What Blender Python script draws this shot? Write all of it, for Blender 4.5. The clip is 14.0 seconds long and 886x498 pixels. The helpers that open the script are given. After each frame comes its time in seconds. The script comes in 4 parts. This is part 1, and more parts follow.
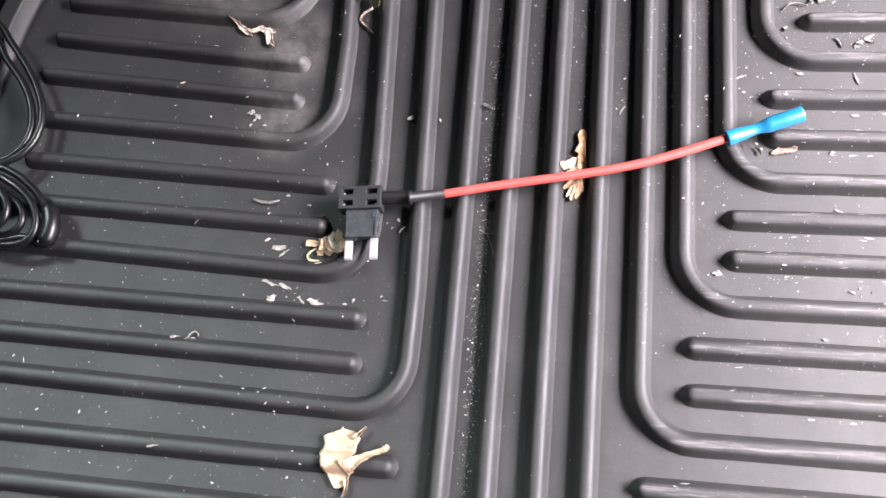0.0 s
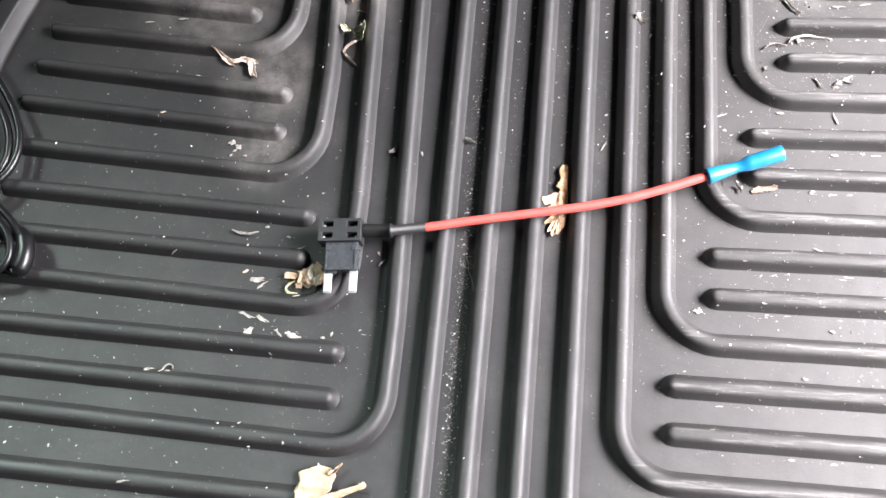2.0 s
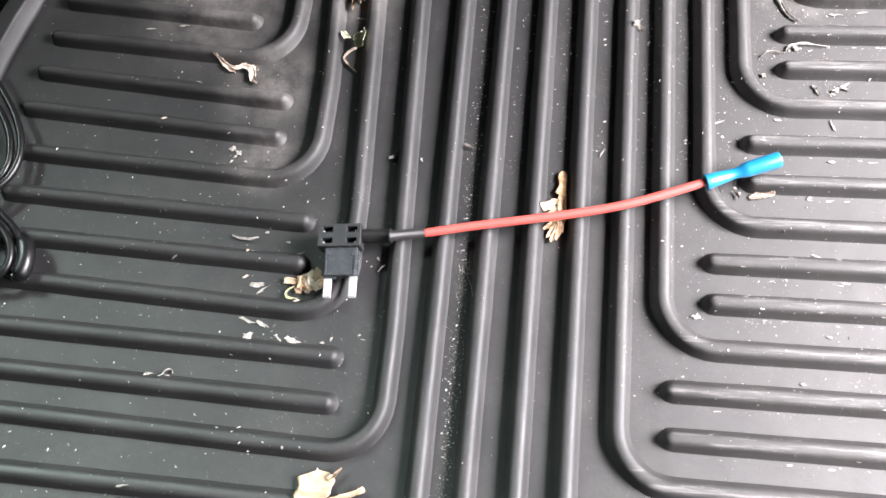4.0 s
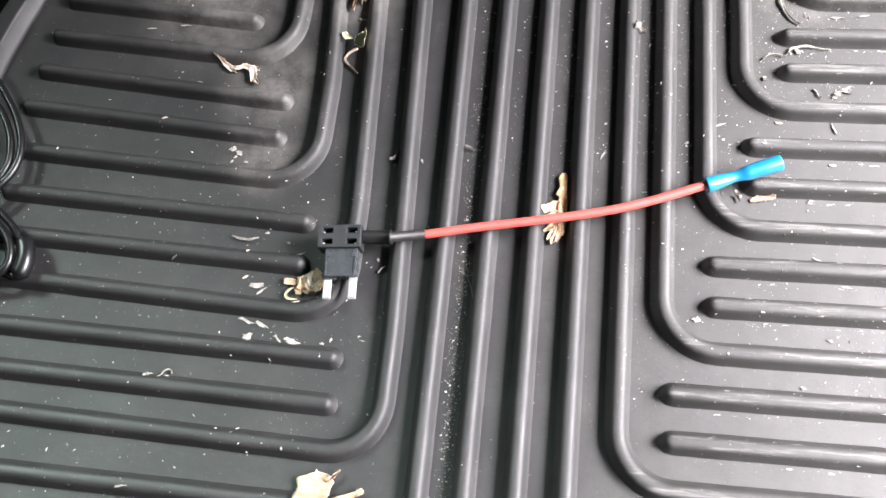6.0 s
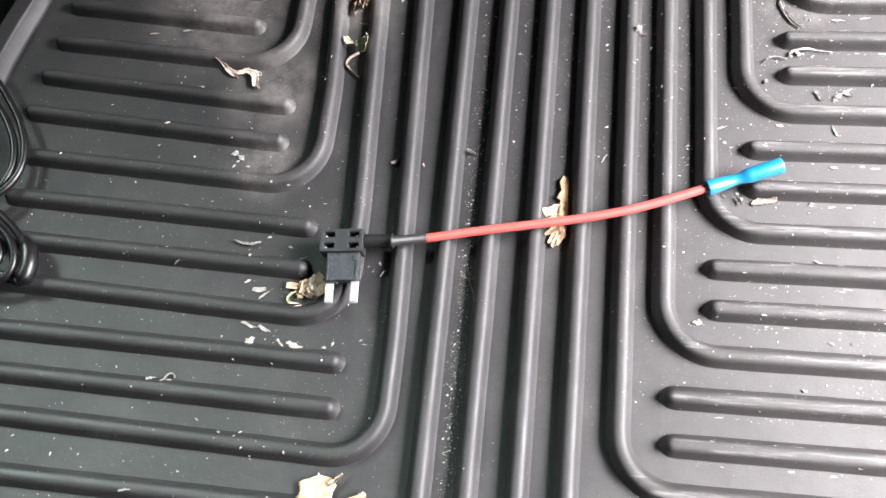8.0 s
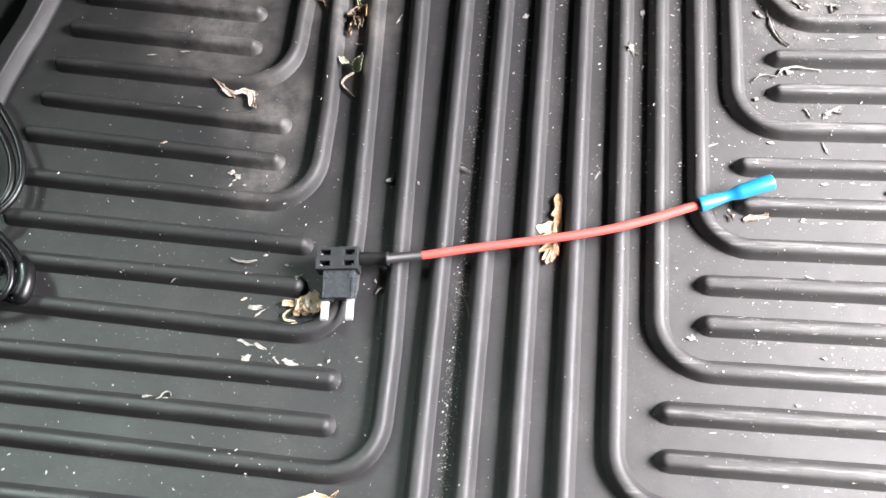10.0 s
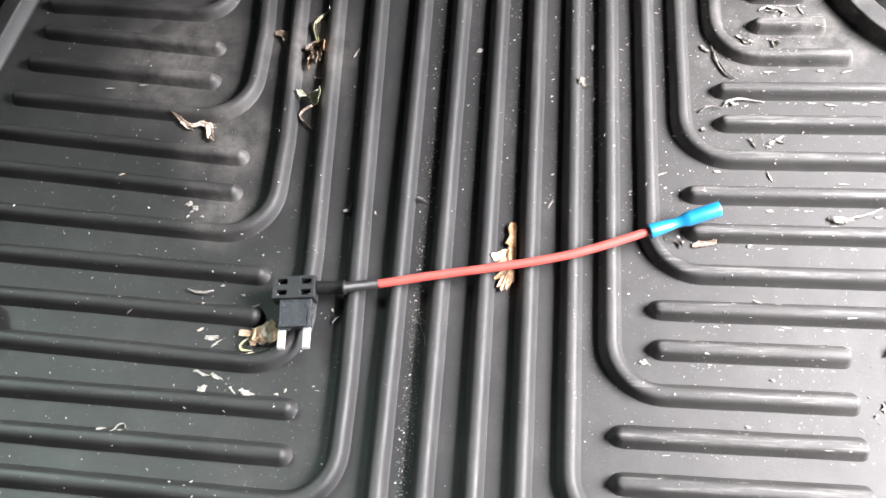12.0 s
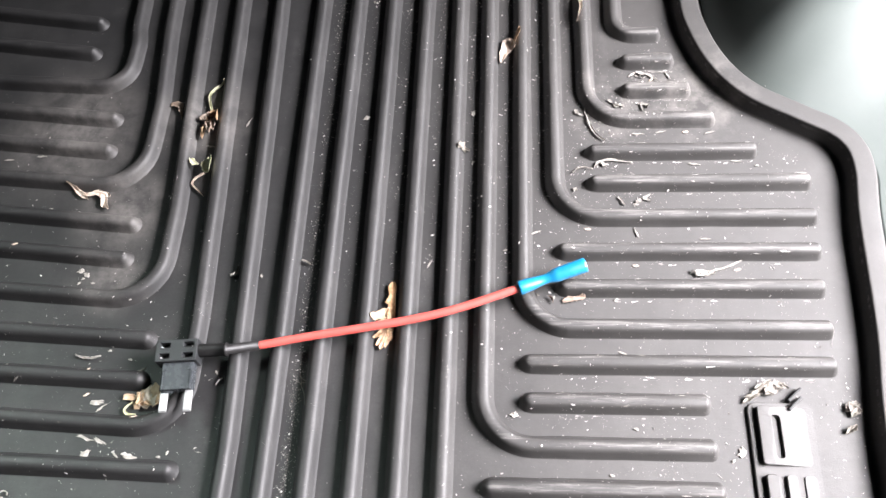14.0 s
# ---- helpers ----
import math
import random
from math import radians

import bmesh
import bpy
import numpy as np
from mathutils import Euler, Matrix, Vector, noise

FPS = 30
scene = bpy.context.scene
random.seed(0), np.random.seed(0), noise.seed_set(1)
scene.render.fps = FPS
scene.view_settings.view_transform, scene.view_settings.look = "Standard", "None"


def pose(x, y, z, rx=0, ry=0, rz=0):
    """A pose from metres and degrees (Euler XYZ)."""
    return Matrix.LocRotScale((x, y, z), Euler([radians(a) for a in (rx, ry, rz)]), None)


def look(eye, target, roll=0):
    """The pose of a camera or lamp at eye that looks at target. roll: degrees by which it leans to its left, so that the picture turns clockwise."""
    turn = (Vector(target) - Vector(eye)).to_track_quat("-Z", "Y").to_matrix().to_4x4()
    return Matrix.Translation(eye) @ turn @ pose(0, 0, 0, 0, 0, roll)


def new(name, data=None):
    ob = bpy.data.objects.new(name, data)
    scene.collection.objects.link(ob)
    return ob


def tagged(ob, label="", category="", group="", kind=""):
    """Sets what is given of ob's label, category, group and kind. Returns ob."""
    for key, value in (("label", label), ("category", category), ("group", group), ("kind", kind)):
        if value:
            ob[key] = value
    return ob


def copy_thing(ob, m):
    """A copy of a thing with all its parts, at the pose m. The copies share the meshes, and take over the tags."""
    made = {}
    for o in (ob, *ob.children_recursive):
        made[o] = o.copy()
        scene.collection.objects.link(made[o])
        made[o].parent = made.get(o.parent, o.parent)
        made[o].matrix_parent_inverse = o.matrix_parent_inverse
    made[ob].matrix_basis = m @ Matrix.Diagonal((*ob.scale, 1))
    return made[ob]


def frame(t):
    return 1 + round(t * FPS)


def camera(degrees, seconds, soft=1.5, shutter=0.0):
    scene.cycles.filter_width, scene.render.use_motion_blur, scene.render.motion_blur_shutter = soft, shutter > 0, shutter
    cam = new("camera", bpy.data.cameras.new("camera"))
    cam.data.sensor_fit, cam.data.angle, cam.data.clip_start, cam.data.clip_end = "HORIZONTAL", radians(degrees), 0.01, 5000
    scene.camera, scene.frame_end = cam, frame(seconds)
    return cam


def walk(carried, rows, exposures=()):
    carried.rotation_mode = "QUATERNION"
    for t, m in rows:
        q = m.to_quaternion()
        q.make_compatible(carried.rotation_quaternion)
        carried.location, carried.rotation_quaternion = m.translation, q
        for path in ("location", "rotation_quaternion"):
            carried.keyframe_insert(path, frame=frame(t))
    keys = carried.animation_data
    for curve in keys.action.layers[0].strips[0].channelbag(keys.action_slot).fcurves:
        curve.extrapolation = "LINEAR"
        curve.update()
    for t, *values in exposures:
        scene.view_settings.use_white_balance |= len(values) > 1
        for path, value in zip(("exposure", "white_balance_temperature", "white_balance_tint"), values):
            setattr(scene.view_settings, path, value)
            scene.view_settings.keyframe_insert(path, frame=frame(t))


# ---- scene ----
# camera
EXPOSURES = ((0.0, -0.25, 6500, 20), (1.0, -0.1, 6500, 15), (3.0, -0.05, 6500, 12), (9.5, -0.05, 6500, 11), (10.5, 0.1, 6500, 11), (11.0, -0.6, 6500, 12), (11.5, -0.22, 6500, 10), (12.0, -0.08, 6500, 9), (13.0, 0.05, 6500, 9), (13.5, -0.05, 6500, 10), (14.0, -0.15, 6500, 11))
cam = camera(54.61, 14.0)
ROWS = [
    (0.0, 0.03888, -0.10631, 0.27425, 18.172, 8.489, 5.336),
    (0.5, 0.03856, -0.10537, 0.27250, 19.177, 6.934, 5.737),
    (1.0, 0.03843, -0.10427, 0.27178, 19.779, 6.857, 5.726),
    (1.5, 0.03864, -0.10387, 0.27189, 19.714, 7.200, 5.541),
    (2.0, 0.03918, -0.10420, 0.27260, 20.192, 7.152, 5.628),
    (2.5, 0.03909, -0.10459, 0.27298, 20.416, 7.353, 5.618),
    (3.0, 0.03917, -0.10508, 0.27319, 20.523, 7.065, 5.630),
    (5.5, 0.03968, -0.10569, 0.27333, 20.963, 7.124, 5.780),
    (6.0, 0.03938, -0.10506, 0.27309, 20.831, 6.991, 5.977),
    (6.5, 0.03892, -0.10490, 0.27356, 20.869, 6.997, 5.721),
    (7.0, 0.03959, -0.10474, 0.27394, 20.881, 7.200, 5.893),
    (9.5, 0.04073, -0.10442, 0.27375, 21.390, 7.349, 5.781),
    (10.0, 0.04175, -0.10563, 0.27549, 22.144, 7.288, 5.616),
    (10.5, 0.04493, -0.10706, 0.27131, 21.331, 7.514, 5.289),
    (11.0, 0.04735, -0.10848, 0.27585, 23.217, 7.638, 5.083),
    (11.5, 0.04820, -0.10909, 0.27807, 23.700, 6.493, 4.744),
    (12.0, 0.04686, -0.11005, 0.27667, 24.623, 5.590, 4.351),
    (12.5, 0.06636, -0.10937, 0.28590, 26.003, 5.274, 4.323),
    (13.0, 0.07199, -0.12295, 0.29655, 26.264, 6.395, 5.462),
    (13.5, 0.07970, -0.11405, 0.28726, 27.269, 4.649, 3.263),
    (14.0, 0.08140, -0.11159, 0.28436, 28.171, 4.548, 2.352),
]
walk(cam, [(t, pose(x, y, z, rx, ry, rz)) for t, x, y, z, rx, ry, rz in ROWS], EXPOSURES)

# world and light: daylight through the openings of the cabin, plus one added fill
world = bpy.data.worlds.new("sky")
scene.world = world
world.use_nodes = True
wn = world.node_tree.nodes
sky = wn.new("ShaderNodeTexSky")
sky.sky_type, sky.sun_disc = "NISHITA", False
sky.sun_elevation, sky.sun_rotation = radians(50), radians(80)
world.node_tree.links.new(sky.outputs[0], wn["Background"].inputs[0])
wn["Background"].inputs[1].default_value = 0.001


def area_light(name, eye, target, width, height, power, colour, spread=180):
    data = bpy.data.lights.new(name, "AREA")
    data.shape, data.size, data.size_y, data.energy, data.color, data.spread = "RECTANGLE", width, height, power, colour, radians(spread)
    ob = new(name, data)
    ob.matrix_world = look(eye, target)
    return ob


area_light("door_daylight", (0.60, -0.03, 0.37), (0.17, -0.065, 0.0), 0.56, 0.25, 7.8, (0.99, 0.962, 1.0), 52)
area_light("far_door_daylight", (-0.54, 0.20, 0.50), (-0.21, -0.09, 0.0), 0.40, 0.18, 0.05, (0.88, 1.0, 0.96), 32)
# extra lamp, added to brighten the near left of the mat
area_light("far_side_fill", (-0.49, 0.13, 0.52), (-0.09, -0.25, 0.0), 0.26, 0.22, 0.93, (0.80, 1.0, 0.91), 29)


# materials
def ramp(nodes, links, source, stops):
    r = nodes.new("ShaderNodeValToRGB")
    while len(r.color_ramp.elements) < len(stops):
        r.color_ramp.elements.new(0.5)
    for e, (p, c) in zip(r.color_ramp.elements, stops):
        e.position, e.color = p, (*c, 1) if len(c) == 3 else c
    links.new(source, r.inputs[0])
    return r.outputs[0]


def material(name, colours, rough=(0.4, 0.6), scale=200.0, bump=0.1, bump_scale=900.0, metal=0.0, coat=0.0, specular=0.5, dust=0.0, dust_colour=(0.30, 0.26, 0.22)):
    """A surface with blotches between the given colours, fine grain relief and, where asked, settled dust."""
    m = bpy.data.materials.new(name)
    m.use_nodes = True
    nodes, links = m.node_tree.nodes, m.node_tree.links
    b = nodes["Principled BSDF"]
    at = nodes.new("ShaderNodeTexCoord").outputs["Object"]
    big = nodes.new("ShaderNodeTexNoise")
    big.inputs["Scale"].default_value, big.inputs["Detail"].default_value, big.inputs["Roughness"].default_value = scale, 10, 0.68
    links.new(at, big.inputs["Vector"])
    n = len(colours)
    colour = ramp(nodes, links, big.outputs[0], [(0.3 + 0.4 * i / max(1, n - 1), c) for i, c in enumerate(colours)])
    if dust:
        patch = nodes.new("ShaderNodeTexNoise")
        patch.inputs["Scale"].default_value, patch.inputs["Detail"].default_value, patch.inputs["Roughness"].default_value = 22, 8, 0.65
        links.new(at, patch.inputs["Vector"])
        fine = nodes.new("ShaderNodeTexNoise")
        fine.inputs["Scale"].default_value, fine.inputs["Detail"].default_value = 1400, 3
        links.new(at, fine.inputs["Vector"])
        a = ramp(nodes, links, patch.outputs[0], [(0.42, (0, 0, 0)), (0.72, (1, 1, 1))])
        f = ramp(nodes, links, fine.outputs[0], [(0.40, (0.15, 0.15, 0.15)), (0.72, (1, 1, 1))])
        mul = nodes.new("ShaderNodeMath")
        mul.operation = "MULTIPLY"
        links.new(a, mul.inputs[0])
        links.new(f, mul.inputs[1])
        amount = nodes.new("ShaderNodeMath")
        amount.operation = "MULTIPLY"
        links.new(mul.outputs[0], amount.inputs[0])
        amount.inputs[1].default_value = dust
        mix = nodes.new("ShaderNodeMix")
        mix.data_type = "RGBA"
        links.new(amount.outputs[0], mix.inputs[0])
        links.new(colour, mix.inputs[6])
        mix.inputs[7].default_value = (*dust_colour, 1)
        colour = mix.outputs[2]
    links.new(colour, b.inputs["Base Color"])
    grain = nodes.new("ShaderNodeTexNoise")
    grain.inputs["Scale"].default_value, grain.inputs["Detail"].default_value = bump_scale, 4
    links.new(at, grain.inputs["Vector"])
    links.new(ramp(nodes, links, big.outputs[0], [(0.3, (rough[0],) * 3), (0.7, (rough[1],) * 3)]), b.inputs["Roughness"])
    if bump:
        bn = nodes.new("ShaderNodeBump")
        bn.inputs["Strength"].default_value, bn.inputs["Distance"].default_value = bump, 0.0005
        links.new(grain.outputs[0], bn.inputs["Height"])
        links.new(bn.outputs[0], b.inputs["Normal"])
    b.inputs["Metallic"].default_value = metal
    b.inputs["Coat Weight"].default_value = coat
    b.inputs["Specular IOR Level"].default_value = specular
    return m


RUBBER = material("black_rubber", [(0.004, 0.004, 0.0042), (0.007, 0.0067, 0.007)], (0.58, 0.71), 55, 0.14, 2600, dust=0.08, dust_colour=(0.20, 0.19, 0.18), specular=0.7)


def soil(m, spots, tan, crest):
    """Tan soil settled in a few places of the mat, a dust film graded to brighten its door side, and pale scuffs along
    the crests of its ribs.
    """
    nodes, links = m.node_tree.nodes, m.node_tree.links
    b = nodes["Principled BSDF"]
    base = b.inputs["Base Color"].links[0].from_socket
    at = nodes.new("ShaderNodeTexCoord").outputs["Object"]

    def value(op, x, y):
        n = nodes.new("ShaderNodeMath")
        n.operation = op
        for i, v in enumerate((x, y)):
            if isinstance(v, (int, float)):
                n.inputs[i].default_value = v
            else:
                links.new(v, n.inputs[i])
        return n.outputs[0]

    grain = nodes.new("ShaderNodeTexNoise")
    grain.inputs["Scale"].default_value, grain.inputs["Detail"].default_value, grain.inputs["Roughness"].default_value = 90, 9, 0.7
    links.new(at, grain.inputs["Vector"])
    total = None
    for place_at, size in spots:
        n = nodes.new("ShaderNodeVectorMath")
        n.operation = "DISTANCE"
        links.new(at, n.inputs[0])
        n.inputs[1].default_value = place_at
        soft = nodes.new("ShaderNodeMapRange")
        soft.interpolation_type = "SMOOTHSTEP"
        soft.inputs[1].default_value, soft.inputs[2].default_value, soft.inputs[3].default_value, soft.inputs[4].default_value = 0.0, size, 1.0, 0.0
        links.new(n.outputs["Value"], soft.inputs[0])
        total = soft.outputs[0] if total is None else value("MAXIMUM", total, soft.outputs[0])
    rough = ramp(nodes, links, grain.outputs[0], [(0.38, (0.15, 0.15, 0.15)), (0.66, (1, 1, 1))])
    dirt_and_lift = value("MULTIPLY", value("MULTIPLY", total, rough), 0.8)
    # a dust film rising with x, its grading also painting the door side brighter
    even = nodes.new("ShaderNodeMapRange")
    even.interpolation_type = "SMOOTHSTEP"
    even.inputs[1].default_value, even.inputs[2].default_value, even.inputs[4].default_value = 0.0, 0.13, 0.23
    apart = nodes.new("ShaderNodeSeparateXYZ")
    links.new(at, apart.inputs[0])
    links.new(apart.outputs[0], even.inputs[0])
    dirt_and_lift = value("MAXIMUM", dirt_and_lift, value("MULTIPLY", even.outputs[0], ramp(nodes, links, grain.outputs[0], [(0.3, (0.72, 0.72, 0.72)), (0.7, (1, 1, 1))])))
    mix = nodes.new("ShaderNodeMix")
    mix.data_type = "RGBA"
    links.new(dirt_and_lift, mix.inputs[0])
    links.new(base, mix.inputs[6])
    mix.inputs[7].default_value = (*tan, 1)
    # scuffs
    cut = nodes.new("ShaderNodeSeparateXYZ")
    links.new(at, cut.inputs[0])
    high = nodes.new("ShaderNodeMapRange")
    high.inputs[1].default_value, high.inputs[2].default_value = 0.0037, 0.0043
    links.new(cut.outputs[2], high.inputs[0])
    below = value("LESS_THAN", cut.outputs[2], 0.0052)
    # the ribs run across the mat on its two wings and along it between them
    def wing(slope, start):
        lean = value("MULTIPLY", cut.outputs[0], slope)
        return value("MINIMUM", value("MAXIMUM", value("MULTIPLY", value("SUBTRACT", value("SUBTRACT", lean, cut.outputs[1]), start), 60.0), 0.0), 1.0)

    door_wing, far_wing = wing(3.33, 0.263), wing(-2.8, 0.128)
    streak = nodes.new("ShaderNodeTexNoise")
    streak.inputs["Scale"].default_value, streak.inputs["Detail"].default_value, streak.inputs["Roughness"].default_value = 230, 8, 0.75
    stretch = nodes.new("ShaderNodeMapping")
    stretch.inputs["Scale"].default_value = (0.12, 1.8, 1.0)
    links.new(at, stretch.inputs[0])
    links.new(stretch.outputs[0], streak.inputs["Vector"])
    worn = ramp(nodes, links, streak.outputs[0], [(0.50, (0, 0, 0)), (0.66, (1, 1, 1))])
    crown = value("MULTIPLY", high.outputs[0], below)
    scuff = value("MULTIPLY", value("MULTIPLY", crown, worn), value("MAXIMUM", door_wing, value("MULTIPLY", far_wing, 0.12)))
    rubbed = nodes.new("ShaderNodeTexNoise")
    rubbed.inputs["Scale"].default_value, rubbed.inputs["Detail"].default_value, rubbed.inputs["Roughness"].default_value = 260, 8, 0.72
    upright = nodes.new("ShaderNodeMapping")
    upright.inputs["Scale"].default_value = (1.0, 0.10, 1.0)
    links.new(at, upright.inputs[0])
    links.new(upright.outputs[0], rubbed.inputs["Vector"])
    lines = ramp(nodes, links, rubbed.outputs[0], [(0.50, (0, 0, 0)), (0.66, (1, 1, 1))])
    inner = value("SUBTRACT", 1.0, value("MAXIMUM", door_wing, far_wing))
    scuff = value("MAXIMUM", scuff, value("MULTIPLY", value("MULTIPLY", crown, inner), value("MULTIPLY", lines, 0.12)))
    film = nodes.new("ShaderNodeTexNoise")
    film.inputs["Scale"].default_value, film.inputs["Detail"].default_value, film.inputs["Roughness"].default_value = 48, 10, 0.74
    links.new(at, film.inputs["Vector"])
    smear = ramp(nodes, links, film.outputs[0], [(0.48, (0, 0, 0)), (0.68, (1, 1, 1))])
    scuff = value("MAXIMUM", scuff, value("MULTIPLY", smear, value("ADD", 0.07, value("MULTIPLY", value("MULTIPLY", lines, inner), 0.16))))
    top = nodes.new("ShaderNodeMix")
    top.data_type = "RGBA"
    links.new(value("MULTIPLY", scuff, crest), top.inputs[0])
    links.new(mix.outputs[2], top.inputs[6])
    top.inputs[7].default_value = (0.42, 0.40, 0.38, 1)
    links.new(top.outputs[2], b.inputs["Base Color"])
    links.new(value("MAXIMUM", b.inputs["Roughness"].links[0].from_socket, value("MULTIPLY", total, 0.88)), b.inputs["Roughness"])
    wave = nodes.new("ShaderNodeTexNoise")
    wave.inputs["Scale"].default_value, wave.inputs["Detail"].default_value, wave.inputs["Roughness"].default_value = 150, 3, 0.5
    links.new(at, wave.inputs["Vector"])
    uneven = nodes.new("ShaderNodeBump")
    uneven.inputs["Strength"].default_value, uneven.inputs["Distance"].default_value = 0.30, 0.0007
    links.new(wave.outputs[0], uneven.inputs["Height"])
    links.new(b.inputs["Normal"].links[0].from_socket, uneven.inputs["Normal"])
    links.new(uneven.outputs[0], b.inputs["Normal"])


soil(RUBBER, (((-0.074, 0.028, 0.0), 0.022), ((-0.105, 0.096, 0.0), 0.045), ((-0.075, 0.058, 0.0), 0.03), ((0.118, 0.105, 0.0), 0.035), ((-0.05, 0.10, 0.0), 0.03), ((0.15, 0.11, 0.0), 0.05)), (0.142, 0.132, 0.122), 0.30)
CARPET = material("dark_carpet", [(0.012, 0.012, 0.013), (0.03, 0.03, 0.03)], (0.9, 1.0), 700, 0.8, 2500)
TRIM_GREY = material("grey_plastic_trim", [(0.100, 0.117, 0.108), (0.118, 0.133, 0.126)], (0.56, 0.64), 30, 0.08, 2500, specular=0.35)
CABIN = material("dark_enclosure", [(0.03, 0.032, 0.032), (0.045, 0.047, 0.046)], (0.6, 0.75), 8, 0.2, 900)
HOUSING = material("black_nylon", [(0.016, 0.017, 0.018), (0.024, 0.025, 0.026)], (0.38, 0.5), 300, 0.06, 3000)
SMOKE = material("smoked_plastic", [(0.03, 0.034, 0.037), (0.042, 0.046, 0.05)], (0.22, 0.32), 300, 0.03, 3000)
HOLLOW = material("slot_shade", [(0.004, 0.004, 0.004), (0.007, 0.007, 0.007)], (0.6, 0.7), 300, 0)
TIN = material("tinned_metal", [(0.40, 0.40, 0.40), (0.48, 0.48, 0.48)], (0.34, 0.46), 500, 0.05, 3000, metal=0.5)
SLEEVE = material("black_heat_shrink", [(0.010, 0.010, 0.010), (0.016, 0.015, 0.015)], (0.40, 0.52), 500, 0.08, 2500, specular=0.3)
RED = material("red_wire_insulation", [(0.60, 0.066, 0.052), (0.68, 0.095, 0.076)], (0.30, 0.40), 300, 0.05, 2500, coat=1.0, specular=1.0)
RED.node_tree.nodes["Principled BSDF"].inputs["Coat Roughness"].default_value = 0.42
RED.node_tree.nodes["Principled BSDF"].inputs["Coat IOR"].default_value = 2.0
BLUE = material("blue_vinyl", [(0.003, 0.15, 0.32), (0.006, 0.20, 0.39)], (0.30, 0.40), 300, 0.05, 2500, coat=0.6, specular=1.0)
BLUE.node_tree.nodes["Principled BSDF"].inputs["Coat Roughness"].default_value = 0.24
BLUE.node_tree.nodes["Principled BSDF"].inputs["Coat IOR"].default_value = 2.0
CABLE = material("glossy_black_cable", [(0.004, 0.004, 0.0045), (0.006, 0.006, 0.0065)], (0.3, 0.4), 300, 0.03, 2500)
LEAF_TAN = material("dry_tan_leaf", [(0.24, 0.135, 0.07), (0.42, 0.28, 0.17), (0.52, 0.38, 0.26)], (0.6, 0.8), 260, 0.5, 900)
LEAF_BROWN = material("dry_brown_leaf", [(0.13, 0.06, 0.025), (0.25, 0.145, 0.07), (0.40, 0.27, 0.16)], (0.55, 0.75), 140, 0.5, 900)
LEAF_PALE = material("bleached_leaf", [(0.30, 0.225, 0.175), (0.47, 0.39, 0.32), (0.58, 0.51, 0.44)], (0.6, 0.8), 260, 0.5, 900)
LEAF_CREAM = material("cream_leaf_underside", [(0.25, 0.16, 0.10), (0.37, 0.265, 0.175), (0.45, 0.35, 0.25)], (0.6, 0.8), 380, 0.5, 900)
LEAF_DULL = material("dull_brown_leaf", [(0.10, 0.07, 0.05), (0.20, 0.155, 0.12), (0.34, 0.28, 0.23)], (0.6, 0.8), 260, 0.5, 900)
FLAKE = material("tan_bark", [(0.12, 0.08, 0.06), (0.21, 0.155, 0.12), (0.28, 0.22, 0.18)], (0.6, 0.8), 380, 0.4, 900)
LEAF_GREEN = material("withered_green_leaf", [(0.32, 0.335, 0.18), (0.49, 0.485, 0.32), (0.62, 0.60, 0.47)], (0.6, 0.8), 300, 0.5, 900)
def speck_material():
    m = bpy.data.materials.new("mixed_litter")
    m.use_nodes = True
    nodes, links = m.node_tree.nodes, m.node_tree.links
    each = nodes.new("ShaderNodeNewGeometry").outputs["Random Per Island"]
    b = nodes["Principled BSDF"]
    links.new(ramp(nodes, links, each, [(0.0, (0.07, 0.06, 0.05)), (0.3, (0.28, 0.265, 0.245)), (0.65, (0.38, 0.36, 0.34)), (1.0, (0.60, 0.58, 0.55))]), b.inputs["Base Color"])
    b.inputs["Roughness"].default_value = 0.75
    return m


SPECK = speck_material()
FIBRE = material("tan_torn_fibre", [(0.11, 0.098, 0.082), (0.20, 0.182, 0.158), (0.30, 0.28, 0.25)], (0.7, 0.85), 420, 0.5, 1500)
CHIP = material("pale_wood_fibre", [(0.15, 0.138, 0.12), (0.27, 0.255, 0.23), (0.40, 0.38, 0.35)], (0.7, 0.85), 300, 0.4, 1500)

# plan of the mat: one unit of the drawing is 0.9 mm
U = 0.0009


def part(name, bm, mat, parent=None, label="", smooth=True):
    me = bpy.data.meshes.new(name)
    bmesh.ops.recalc_face_normals(bm, faces=bm.faces)
    bm.to_mesh(me)
    bm.free()
    for p in me.polygons:
        p.use_smooth = smooth
    me.materials.append(mat)
    ob = new(name, me)
    ob.parent = parent
    if label:
        tagged(ob, label)
    return ob


def thing(name, label, category, group="", kind=""):
    return tagged(new(name), label, category, group, kind)


def rounded(points, radius, steps=8):
    """A plan polyline whose corners are arcs of the given radius."""
    pts = [Vector(p) for p in points]
    out = [pts[0]]
    for a, b, c in zip(pts, pts[1:], pts[2:]):
        d1, d2 = (a - b).normalized(), (c - b).normalized()
        ang = d1.angle(d2)
        if ang > radians(172):
            out.append(b)
            continue
        tl = min(radius / math.tan(ang / 2), 0.48 * (a - b).length, 0.48 * (c - b).length)
        r = tl * math.tan(ang / 2)
        centre = b + (d1 + d2).normalized() * (r / math.sin(ang / 2))
        p0, p1 = b + d1 * tl - centre, b + d2 * tl - centre
        turn = p0.angle_signed(p1)
        for k in range(steps + 1):
            t = -turn * k / steps
            out.append(centre + Vector((p0.x * math.cos(t) - p0.y * math.sin(t), p0.x * math.sin(t) + p0.y * math.cos(t))))
    out.append(pts[-1])
    return out


